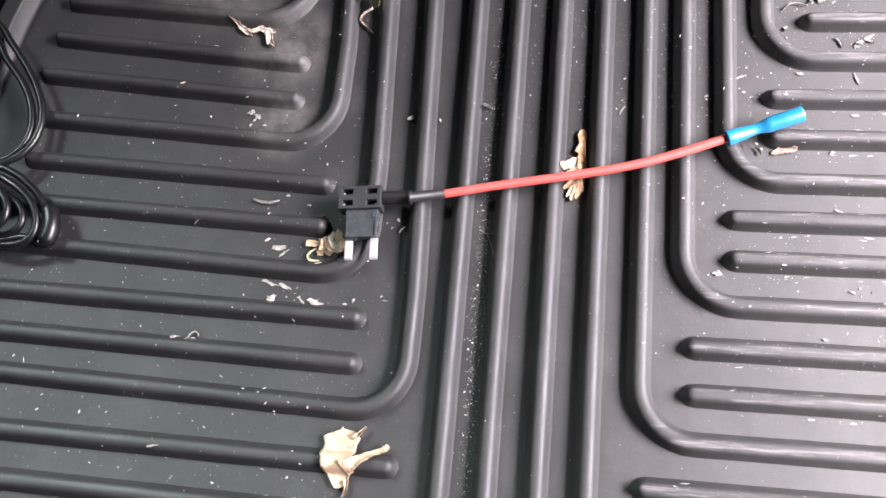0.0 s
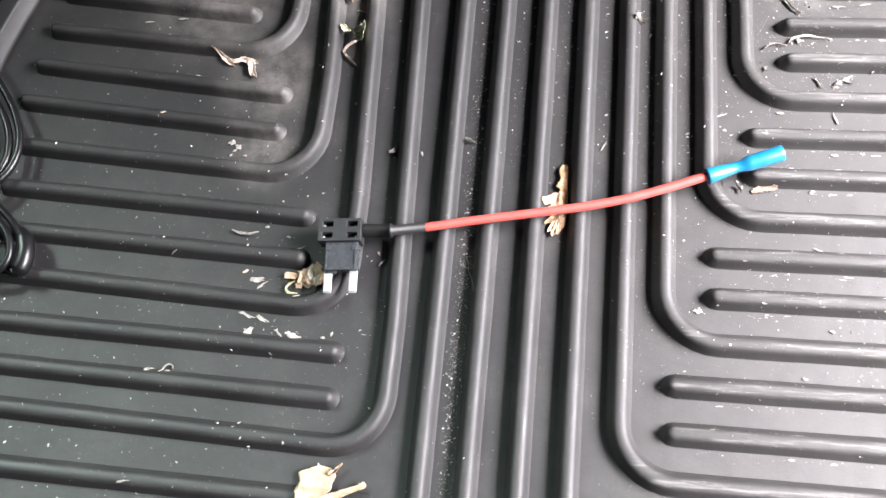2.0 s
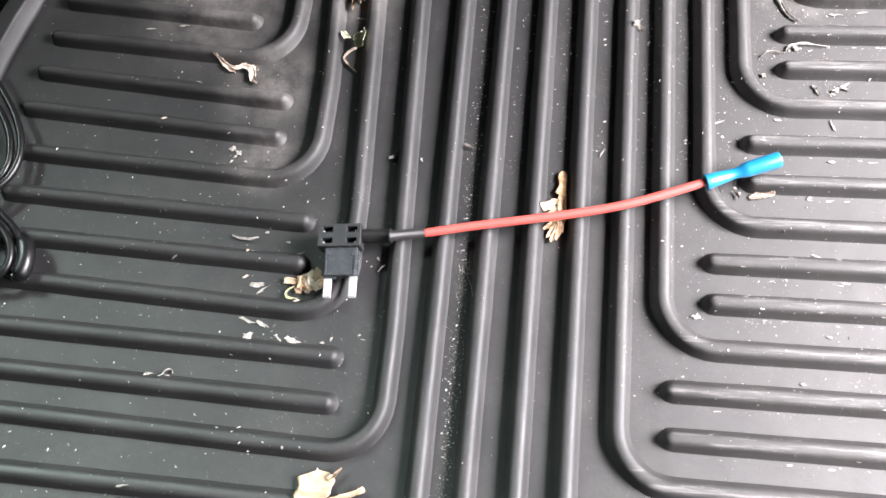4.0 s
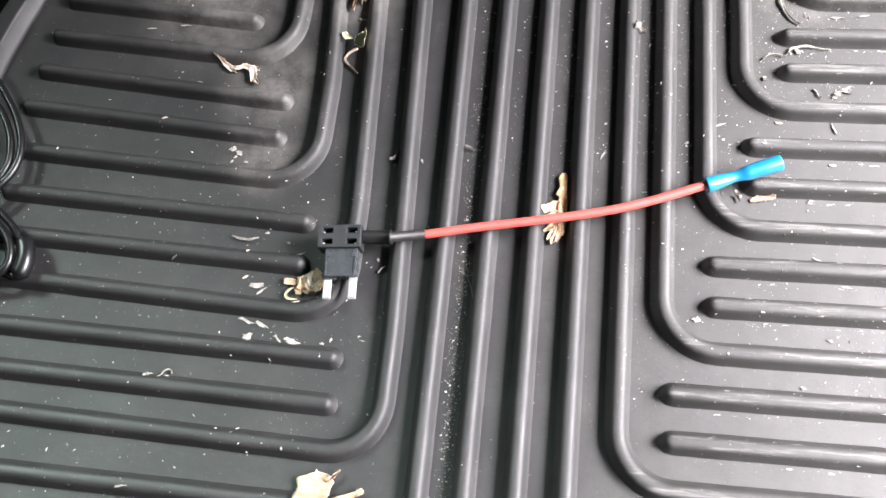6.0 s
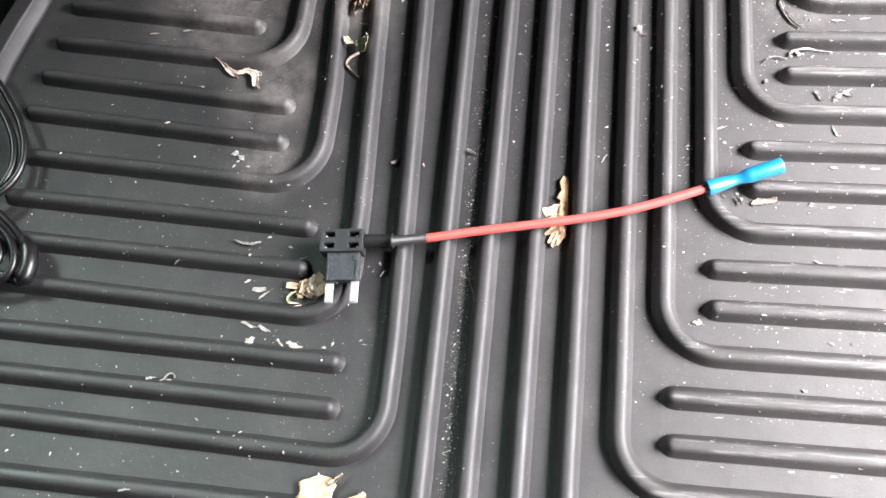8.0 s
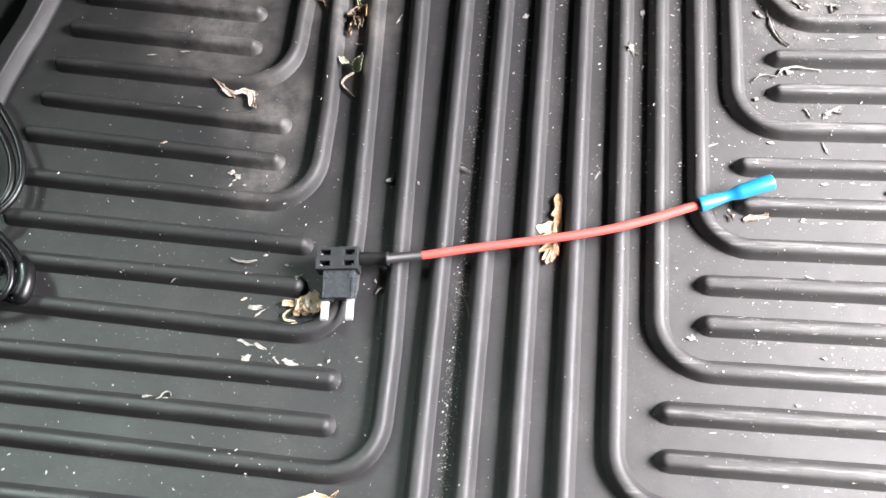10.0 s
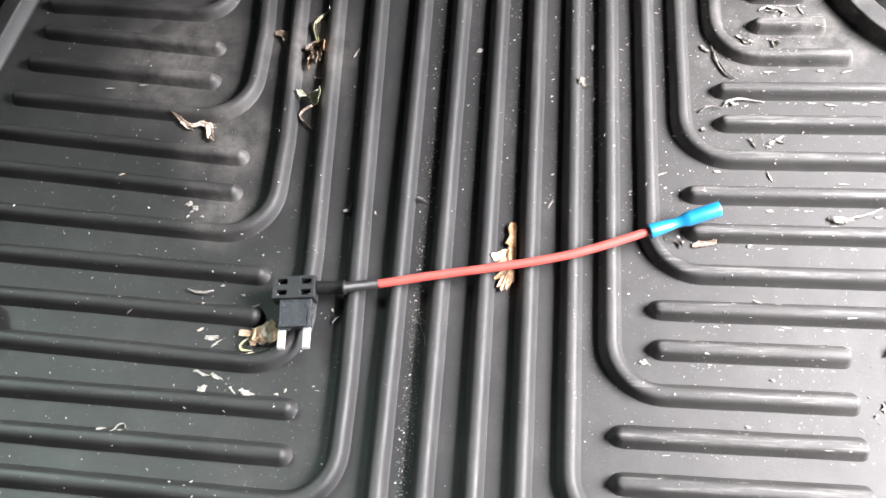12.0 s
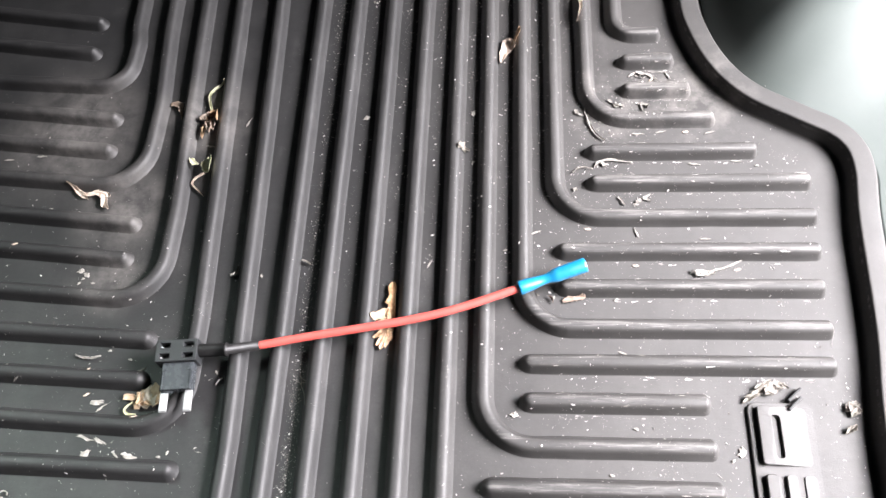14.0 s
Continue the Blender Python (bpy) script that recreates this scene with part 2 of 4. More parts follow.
def smooth_path(points, n=10):
    """A smooth curve through a few points."""
    p = [Vector(q) for q in points]
    p = [2 * p[0] - p[1]] + p + [2 * p[-1] - p[-2]]
    out = []
    for a, b, c, d in zip(p, p[1:], p[2:], p[3:]):
        for k in range(n):
            t = k / n
            out.append(0.5 * (2 * b + (c - a) * t + (2 * a - 5 * b + 4 * c - d) * t * t + (3 * b - a - 3 * c + d) * t ** 3))
    out.append(p[-2])
    return out


# half profile of a rib: distance from its crest line and height
PROFILE = ((0.0, 4.95), (0.7, 4.9), (1.35, 4.72), (1.9, 4.38), (2.35, 3.86), (2.75, 3.16), (3.15, 2.3), (3.6, 1.2), (3.95, 0.5), (4.4, -0.15))


def rib_mesh(points, radius=17.0, start=1.0, end=1.0):
    """A moulded rib along a plan polyline; start and end: how long its rounded ends are, against its width."""
    path = rounded(points, radius)
    dense = [path[0]]
    for a, b in zip(path, path[1:]):
        n = max(1, int((b - a).length / 14))
        dense += [a.lerp(b, k / n) for k in range(1, n + 1)]
    path = dense
    bm = bmesh.new()
    across = [(-d, z) for d, z in reversed(PROFILE)] + list(PROFILE[1:])
    rings = []
    for i, p in enumerate(path):
        d = (path[min(i + 1, len(path) - 1)] - path[max(i - 1, 0)]).normalized()
        side = Vector((-d.y, d.x))
        w = 1 + 0.05 * noise.noise((p.x * 0.05, p.y * 0.05, 3.0))
        rings.append([bm.verts.new(((p.x + side.x * s * w) * U, (p.y + side.y * s * w) * U, z * U)) for s, z in across])
    for a, b in zip(rings, rings[1:]):
        for k in range(len(across) - 1):
            bm.faces.new((a[k], a[k + 1], b[k + 1], b[k]))
    mid = len(PROFILE) - 1
    for ring, p, d, reach in ((rings[0], path[0], (path[0] - path[1]).normalized(), start), (rings[-1], path[-1], (path[-1] - path[-2]).normalized(), end)):
        left = [ring[mid - k] for k in range(mid + 1)]
        right = [ring[mid + k] for k in range(mid + 1)]
        side = (Vector(left[-1].co.xy) - Vector(right[-1].co.xy)).normalized()
        fans = [left]
        for q in range(1, 6):
            t = math.pi * q / 6
            col = [ring[mid]]
            for s, z in PROFILE[1:]:
                x = p.x + side.x * s * math.cos(t) + d.x * s * reach * math.sin(t)
                y = p.y + side.y * s * math.cos(t) + d.y * s * reach * math.sin(t)
                col.append(bm.verts.new((x * U, y * U, z * U)))
            fans.append(col)
        fans.append(right)
        for a, b in zip(fans, fans[1:]):
            bm.faces.new((a[0], a[1], b[1]))
            for k in range(1, mid):
                bm.faces.new((a[k], a[k + 1], b[k + 1], b[k]))
    return bm


# ---- setting ----
def slab(name, size, centre, mat, label, category):
    bm = bmesh.new()
    bmesh.ops.create_cube(bm, size=1, matrix=Matrix.Translation(centre) @ Matrix.Diagonal((*size, 1)))
    return tagged(part(name, bm, mat, smooth=False), label, category, kind="structure")


slab("floor", (1.8, 2.0, 0.05), (0, 0.1, -0.031), CARPET, "dark carpeted floor under the rubber mat", "floor")
# unseen overhead strip and walls, added to close the place and block sky light
slab("ceiling", (0.30, 2.0, 0.04), (-0.03, 0.1, 1.0), CABIN, "plain dark strip added overhead, out of view", "ceiling")
slab("wall_south", (1.9, 0.04, 1.3), (0, -0.92, 0.6), CABIN, "plain dark wall added behind the camera, out of view", "wall")
slab("wall_north", (1.9, 0.04, 1.3), (0, 1.12, 0.6), CABIN, "plain dark wall added ahead to close the place, out of view", "wall")
slab("wall_west", (0.04, 2.0, 0.5), (-0.93, 0.1, 0.2), CABIN, "plain dark wall added on the far side, out of view", "wall")
slab("wall_east", (0.04, 2.0, 0.4), (0.93, 0.1, 0.15), CABIN, "plain dark wall added on the door side, out of view", "wall")

# ---- the mat ----
mat_thing = thing("floor_mat", "black ribbed rubber car floor mat with raised lip, dusty and littered", "floor mat")
RIGHT_EDGE = smooth_path([(215, -240), (216, -54), (221, 6), (223.5, 55), (226, 80), (222, 92.5), (208, 102), (187, 116), (173, 135), (165, 159), (163, 181), (161, 240), (160, 330)], 6)
LEFT_EDGE = smooth_path([(-180, 330), (-188, 200), (-201, 114), (-207, 89), (-212, 65), (-217, 20), (-218, -100), (-218, -240)], 6)
OUTLINE = RIGHT_EDGE + LEFT_EDGE


def offset_loop(pts, d):
    out = []
    n = len(pts)
    for i, p in enumerate(pts):
        a, b = pts[i - 1], pts[(i + 1) % n]
        t = b - a
        t.normalize()
        out.append(p + Vector((t.y, -t.x)) * d)
    return out


bm = bmesh.new()
top = [bm.verts.new((p.x * U, p.y * U, 0)) for p in OUTLINE]
low = [bm.verts.new((p.x * U, p.y * U, -0.004)) for p in OUTLINE]
bm.faces.new(top)
bm.faces.new(list(reversed(low)))
for i in range(len(top)):
    j = (i + 1) % len(top)
    bm.faces.new((top[i], low[i], low[j], top[j]))
part("base", bm, RUBBER, mat_thing, smooth=False)

bm = bmesh.new()
LIP = ((-2.6, -0.3), (-0.4, 0.1), (0.6, 0.9), (1.9, 6.3), (2.15, 6.9), (2.6, 7.15), (3.0, 7.2), (3.4, 7.2), (9.6, 7.25), (10.0, 7.2), (10.4, 7.05), (10.75, 6.6), (10.9, 6.0), (10.9, 5.5), (10.9, -2.0))
loops = []
for d, z in LIP:
    loops.append([bm.verts.new((p.x * U, p.y * U, z * U)) for p in offset_loop(OUTLINE, d)])
for a, b in zip(loops, loops[1:]):
    for i in range(len(a)):
        j = (i + 1) % len(a)
        bm.faces.new((a[i], a[j], b[j], b[i]))
part("lip", bm, RUBBER, mat_thing, "raised rim round the mat's edge")

RIBS = []
for x, lean in ((-5.3, -1.5), (11.0, 0), (28.4, 0), (45.1, 0)):
    RIBS.append(([(x, -225), (x, 0), (x + lean, 165), (x + lean * 1.8, 318)], 0, 1, 1))
# right side: bent ribs, each with two short ribs inside
for x, y, xe in ((61.7, -87, 162), (76.2, -38.5, 161), (91.5, 9, 209), (105.5, 59, 211), (120.3, 109, 175), (135, 158, 155)):
    RIBS.append(([(x, 318), (x, y), (xe - 1.5, y)], 19, 1, 0.7))
SHORT_RIBS = ((62, -103, 164), (62, -120, 164), (77.5, -54, 162), (77.5, -70.5, 162), (92, -6, 208), (92, -21.5, 160), (106.5, 43, 210), (106.5, 26.5, 209),
                 (120.5, 92, 191), (120.5, 76, 211), (137, 142, 160), (137, 125.5, 166))
for x, y, xe in SHORT_RIBS:
    RIBS.append(([(x + 3, y), (xe - 1.5, y)], 0, 1.25, 0.7))
# left side
for xt, x, y, xs, ys in ((-28, -20.5, -84.5, -205, -79), (-48, -40.5, -34.5, -205, -26), (-66, -60, 19.5, -188, 29), (-83, -78.5, 75.5, -188, 86), (-100, -98, 132.5, -185, 139)):
    RIBS.append(([(xt - 7, 318), (xt, 168), (x, min(y + 45, 160)), (x, y), (xs, ys)], 19, 1, 1))
for x, y, xs, ys in ((-22, -103, -205, -101), (-22, -121, -205, -119), (-40, -50.5, -205, -46), (-39.5, -67.5, -205, -63), (-59, 2.5, -190, 10), (-58.5, -15, -205, -8),
                     (-77, 56.5, -190, 68), (-77, 39.5, -192, 50), (-98, 113.5, -183, 123), (-97, 95.5, -186, 105), (-118, 154, -180, 163), (-119, 173.5, -180, 183)):
    RIBS.append(([(x - 2, y), (xs, ys)], 0, 1, 1))
for points, radius, s, e in RIBS:
    part("rib", rib_mesh(points, radius or 17, s, e), RUBBER, mat_thing)


# ---- fuse tap ----
def box(bm, x0, x1, y0, y1, z0, z1, bevel=0.0003):
    made = bmesh.ops.create_cube(bm, size=1, matrix=Matrix.Translation(((x0 + x1) / 2, (y0 + y1) / 2, (z0 + z1) / 2)) @ Matrix.Diagonal((x1 - x0, y1 - y0, z1 - z0, 1)))
    if bevel:
        es = list({e for v in made["verts"] for e in v.link_edges})
        bmesh.ops.bevel(bm, geom=es, offset=bevel, segments=2, affect="EDGES", profile=0.5)


def tube_mesh(points, radii, sides=14, closed_ends=True):
    bm = bmesh.new()
    pts = [Vector(p) for p in points]
    rings = []
    for i, p in enumerate(pts):
        d = (pts[min(i + 1, len(pts) - 1)] - pts[max(i - 1, 0)]).normalized()
        u = d.cross(Vector((0, 0, 1)))
        u = u.normalized() if u.length > 1e-4 else Vector((1, 0, 0))
        v = u.cross(d)
        r = radii[i] if hasattr(radii, "__len__") else radii
        rings.append([bm.verts.new(p + (u * math.cos(2 * math.pi * k / sides) + v * math.sin(2 * math.pi * k / sides)) * r) for k in range(sides)])
    for a, b in zip(rings, rings[1:]):
        for k in range(sides):
            bm.faces.new((a[k], a[(k + 1) % sides], b[(k + 1) % sides], b[k]))
    if closed_ends:
        bm.faces.new(rings[0])
        bm.faces.new(list(reversed(rings[-1])))
    return bm


def pierced(xs, ys, z0, z1, holes, bevel=0.0, corner=0.0):
    """A block on a grid of cuts, with some of its cells left open from top to bottom."""
    bm = bmesh.new()
    grid = {(i, j, z): bm.verts.new((x, y, z)) for i, x in enumerate(xs) for j, y in enumerate(ys) for z in (z0, z1)}
    nx, ny = len(xs) - 1, len(ys) - 1
    full = {(i, j) for i in range(nx) for j in range(ny)} - set(holes)
    for i, j in full:
        ring = ((i, j), (i + 1, j), (i + 1, j + 1), (i, j + 1))
        bm.faces.new([grid[(*c, z1)] for c in ring])
        bm.faces.new([grid[(*c, z0)] for c in reversed(ring)])
        for k, (di, dj) in enumerate(((0, -1), (1, 0), (0, 1), (-1, 0))):
            if (i + di, j + dj) not in full:
                a, b = ring[k], ring[(k + 1) % 4]
                bm.faces.new((grid[(*a, z0)], grid[(*b, z0)], grid[(*b, z1)], grid[(*a, z1)]))
    bmesh.ops.delete(bm, geom=[v for v in bm.verts if not v.link_faces], context="VERTS")
    if corner:
        bm.normal_update()
        upright = [e for e in bm.edges if len(e.link_faces) == 2 and abs(e.verts[0].co.z - e.verts[1].co.z) > 1e-6 and e.calc_face_angle(0) > 0.5]
        bmesh.ops.bevel(bm, geom=upright, offset=corner, segments=4, affect="EDGES", profile=0.5)
    if bevel:
        bm.normal_update()
        sharp = [e for e in bm.edges if len(e.link_faces) == 2 and e.calc_face_angle(0) > 0.5]
        bmesh.ops.bevel(bm, geom=sharp, offset=bevel, segments=2, affect="EDGES", profile=0.5)
    return bm


tap = thing("fuse_tap", "black fuse tap with red wire and blue connector across ribs", "fuse tap")
tap.matrix_world = pose(-43.2 * U, -6.0 * U, 0.0040, 0, 0, 4.0)
HX, HY, HT = 0.0074, 0.0041, 0.0062
part("housing", pierced((-HX, -0.0060, -0.0024, 0.0024, 0.0060, HX), (-HY, -0.0029, -0.0011, 0.0011, 0.0029, HY), 0.0, HT, ((1, 1), (3, 1), (1, 3), (3, 3)), 0.00025), HOUSING, tap, smooth=False)
# block under the slots, its near-black colour standing in for their shade
bm = bmesh.new()
box(bm, -HX + 0.0005, HX - 0.0005, -HY + 0.0005, HY - 0.0005, 0.0, 0.0035, 0)
part("slot_floor", bm, HOLLOW, tap, "bottoms of the fuse slots, coloured near-black for their shade", smooth=False)
for sx in (-0.0043, 0.0043):
    for sy in (-0.0020, 0.0020):
        bm = bmesh.new()
        box(bm, sx + (-0.0015 if sx < 0 else 0.0009), sx + (-0.0009 if sx < 0 else 0.0015), sy - 0.0007, sy - 0.0002, 0.003, 0.0056, 0.0001)
        part("contact", bm, TIN, tap, "bright metal contact inside a slot", smooth=False)
bm = bmesh.new()
box(bm, -0.0050, 0.0062, -HY - 0.0098, -HY + 0.0003, 0.0008, 0.0046, 0.0003)
box(bm, -0.0046, -0.0030, -HY - 0.0030, -HY - 0.0014, 0.0044, 0.0049, 0.0001)
box(bm, 0.0042, 0.0058, -HY - 0.0030, -HY - 0.0014, 0.0044, 0.0049, 0.0001)
box(bm, -0.0046, -0.0040, -HY - 0.0094, -HY - 0.0036, 0.0044, 0.00485, 0.0001)
box(bm, 0.0052, 0.0058, -HY - 0.0094, -HY - 0.0036, 0.0044, 0.00485, 0.0001)
box(bm, -0.0046, 0.0058, -HY - 0.0098, -HY - 0.0092, 0.0044, 0.0048, 0.0001)
box(bm, -0.0049, -0.0010, -HY - 0.0106, -HY - 0.0096, 0.0020, 0.0032, 0.0002)
part("plug_body", bm, SMOKE, tap, "dark smoked plastic plug body", smooth=False)
for sx in (-0.0037, 0.0049):
    bm = bmesh.new()
    box(bm, sx - 0.0014, sx + 0.0014, -HY - 0.0172, -HY - 0.0096, 0.0022, 0.0031, 0.0003)
    for v in bm.verts:
        if v.co.y < -HY - 0.0165 and v.co.z > 0.0026:
            v.co.y += 0.0003
    part("blade", bm, TIN, tap, "tinned metal blade", smooth=False)


def local(x, y, z):
    return tap.matrix_world.inverted() @ Vector((x * U, y * U, z))


tap_points = [local(*p) for p in ((-36.5, -4.9, 0.0070), (-35.6, -4.85, 0.0070), (-31, -4.6, 0.0070), (-25.0, -4.2, 0.0070), (-24.7, -4.2, 0.0070), (-24.4, -4.2, 0.0070), (-23.9, -4.15, 0.0070), (-23.6, -4.1, 0.0070), (-11.5, -2.2, 0.0070))]
part("sleeve", tube_mesh(tap_points, [0.0020, 0.0024, 0.00238, 0.0023, 0.0026, 0.0026, 0.0025, 0.0018, 0.0017]), SLEEVE, tap, "black heat-shrink sleeve over the wire's root")
wire_points = [local(*p) for p in ((-12.5, -2.5, 0.0068), (7.1, 1.6, 0.0066), (27.5, 5.2, 0.0068), (47.7, 8.9, 0.0072), (62.6, 12.4, 0.0078), (75.4, 16.4, 0.0086), (91, 21.8, 0.0098))]
part("wire", tube_mesh(smooth_path(wire_points), 0.00152), RED, tap, "glossy red insulated wire")
c0, c1 = Vector((90.0 * U, 21.3 * U, 0.0097)), Vector((116.2 * U, 31.3 * U, 0.0104))
# flared mouth, crimped waist, barrel; width and height against the round
CRIMP = ((0.03, 0.0013, 1.0), (0.0, 0.0022, 1.0), (0.0, 0.0026, 1.0), (0.02, 0.00265, 1.0), (0.10, 0.0025, 0.95), (0.20, 0.0023, 0.85), (0.30, 0.0020, 0.76), (0.37, 0.0018, 0.68), (0.43, 0.0019, 0.68), (0.48, 0.0022, 0.80), (0.53, 0.0025, 0.95), (0.57, 0.0026, 1.0), (0.97, 0.0027, 1.0), (0.995, 0.00265, 1.0), (1.0, 0.0024, 1.0), (1.0, 0.0019, 1.0), (0.93, 0.0017, 1.0))
along = (c1 - c0).normalized()
sideways = along.cross(Vector((0, 0, 1))).normalized()
upward = sideways.cross(along)
bm = bmesh.new()
rings = []
for f, r, h in CRIMP:
    q = c0.lerp(c1, f)
    rings.append([bm.verts.new(tap.matrix_world.inverted() @ (q + sideways * r * math.cos(a) + upward * r * h * math.sin(a))) for a in (2 * math.pi * k / 22 for k in range(22))])
for a, b in zip(rings, rings[1:]):
    for k in range(22):
        bm.faces.new((a[k], a[(k + 1) % 22], b[(k + 1) % 22], b[k]))
bm.faces.new(rings[-1])
part("connector", bm, BLUE, tap, "bright blue insulated crimp connector")


# ---- relief of the mat: height of its ribs at a place of the plan ----
SEGMENTS = []
for points, radius, _, _ in RIBS:
    line = rounded(points, radius or 17, 4)
    SEGMENTS += [(a, b) for a, b in zip(line, line[1:])]
SEG_A = np.array([a[:] for a, b in SEGMENTS])
SEG_D = np.array([(b - a)[:] for a, b in SEGMENTS])
SEG_L = np.maximum((SEG_D ** 2).sum(1), 1e-9)


def relief(x, y):
    """Height of the mat's surface, in metres, at a place given in units of the plan."""
    v = np.array((x, y)) - SEG_A
    t = np.clip((v * SEG_D).sum(1) / SEG_L, 0, 1)
    d = math.sqrt(((v - SEG_D * t[:, None]) ** 2).sum(1).min())
    return max(0.0, float(np.interp(d, [q[0] for q in PROFILE], [q[1] for q in PROFILE]))) * U


# ---- raised emblem on the mat: plain blocks with slots, fading out to one side ----
def faded(bm, x0, x1, keep):
    for v in bm.verts:
        if v.co.z > 0:
            v.co.z *= 1 - (1 - keep) * min(1.0, max(0.0, (v.co.x / U - x0) / (x1 - x0)))
    return bm


def emblem(x0, y0, y1, cuts, slots):
    xs = [x0] + [x0 + c for c in cuts]
    ys = [y0, y0 + 2.6, y1 - 3.4, y1]
    bm = pierced([x * U for x in xs], [y * U for y in ys], -0.0005, 3.2 * U, slots, 0.0003, 1.15 * U)
    part("emblem_block", faded(bm, x0 + 3, x0 + 18, 0.012), RUBBER, mat_thing, "raised block with slots", smooth=False)


part("emblem_plate", faded(pierced([173.8 * U, 186.0 * U, 198.0 * U], [-96 * U, -20.4 * U], -0.0005, 1.3 * U, (), 0.0004, 3.0 * U), 178, 196, 0.02), RUBBER, mat_thing, "low raised plate under the emblem", smooth=False)
emblem(176.8, -43.9, -22.2, (4.9, 8.0, 12.5, 19.0), ((1, 1),))
emblem(177.2, -68.0, -47.2, (4.3, 7.2, 11.0, 13.6, 19.0), ((1, 2), (1, 1), (3, 1), (3, 2)))
emblem(177.4, -94.0, -71.0, (4.3, 7.2, 11.0, 13.6, 19.0), ((1, 1), (3, 1)))
for k in (0, 1):
    bm = pierced([-3.6 * U, 3.6 * U], [-0.6 * U, 0.6 * U], -0.0005, 2.6 * U, (), 0.0003)
    bar = part("emblem_bar", bm, RUBBER, mat_thing, smooth=False)
    bar.matrix_world = pose((191.4 - 0.2 * k) * U, (-17.6 - 3.4 * k) * U, 0, 0, 0, 44)


# ---- trim beside the mat ----
bm = bmesh.new()
rows = []
KICK = [Vector(p) for p in smooth_path([(232, -240), (232, -100), (236, 0), (238.5, 60), (240, 86), (226, 105), (205, 119), (190, 133), (181.5, 152), (178, 178), (176.5, 240), (176, 330)], 6)]
for k in range(22):
    d = 170 * (k / 21) ** 1.6
    row = []
    for i, p in enumerate(KICK):
        t = (KICK[min(i + 1, len(KICK) - 1)] - KICK[max(i - 1, 0)]).normalized()
        away = (Vector((t.y, -t.x)) * 0.55 + Vector((0.9, 0.25)) * 0.45).normalized()
        q = p + away * d
        high = 10 + 40 * min(1.0, max(0.0, (p.y - 104) / 40))
        row.append(bm.verts.new((q.x * U, q.y * U, (-3.0 + high * math.sin(min(1.0, d / 62) * math.pi / 2)) * U)))
    rows.append(row)
for a, b in zip(rows, rows[1:]):
    for i in range(len(a) - 1):
        bm.faces.new((a[i], a[i + 1], b[i + 1], b[i]))
kick = part("trim_sill", bm, TRIM_GREY)
kick.modifiers.new("thickness", "SOLIDIFY").thickness = 0.003
tagged(kick, "smooth grey plastic sill and kick panel beside the mat", "trim", kind="structure")


# ---- coiled cable ----
coil = thing("cable_coil", "coiled glossy black cable lying on the rubber mat", "cable")


def strand(points, radius=0.0014):
    """One run of the cable along a few places of the plan, each with its height in millimetres."""
    return part("strand", tube_mesh(smooth_path([(x * U, y * U, z * 0.001) for x, y, z in points], 8), radius, 12), CABLE, coil)


# the upper loop, two turns side by side, and the heap of smaller turns below it
strand(((-262, 74, 6), (-236, 81, 8), (-215.8, 69.2, 9), (-208, 60.8, 9), (-198.3, 49.8, 8.6), (-191.4, 40.4, 8), (-186.5, 29.8, 7.4), (-185.2, 20.7, 7.4), (-187.4, 12.4, 7.8), (-193, 5.8, 9), (-204, 1, 11), (-224, -1, 10), (-246, 8, 7)))
strand(((-258, 66, 6), (-238, 73, 7), (-219, 65, 7.5), (-209, 53, 7.5), (-199.5, 43, 7.4), (-193.5, 34, 7), (-190.6, 26, 6.8), (-190, 18.5, 6.8), (-193, 10.5, 7), (-200, 5, 8), (-212, 2, 8), (-232, 6, 7)))
strand(((-226, 2, 8), (-210, 3.2, 10), (-197, 1.6, 11.5), (-187.9, -1.4, 11), (-181.4, -5.6, 10), (-176, -10.6, 8.8), (-172.4, -16.4, 7.2), (-171.5, -20.5, 6.4)))
strand(((-224, -6, 8), (-208, -1.5, 9.4), (-196, -2.4, 10.4), (-186.4, -6.8, 10.4), (-179.8, -12, 9.6), (-176.0, -18, 9), (-175.2, -24, 8.6), (-178, -28.6, 8.4), (-184.9, -30.6, 8.2), (-196, -30, 8), (-212, -24, 8), (-222, -14, 8)))
strand(((-216, -12, 9), (-206, -6, 11), (-197, -6, 12), (-191, -10.4, 12), (-187.4, -16, 11.6), (-188, -21.4, 11), (-193, -24.6, 10.6), (-203, -24, 10), (-212, -19, 9)))
strand(((-208, -14, 8), (-200, -10, 8.6), (-190, -10.5, 8.4), (-184.2, -15, 8), (-182.6, -20.5, 7.6), (-186, -25, 7.2), (-196, -27, 7), (-208, -23, 7)), 0.0013)
strand(((-214, -24, 7), (-202, -28, 6.6), (-190, -28, 6.4), (-181, -26.4, 6.2), (-175.5, -27.6, 6.2), (-171.4, -29.5, 6.4)), 0.0013)
bm = tube_mesh(smooth_path([(-174.6 * U, -11.5 * U, 0.0070), (-171.2 * U, -16 * U, 0.0072), (-169.4 * U, -21 * U, 0.0074), (-169.6 * U, -26 * U, 0.0072), (-171.5 * U, -29.5 * U, 0.0068)], 5), [0.0017 + 0.0014 * min(1.0, k / 4, (20 - k) / 3) for k in range(21)], 14)
part("plug", bm, CABLE, coil, "thick moulded plug at the cable's end")


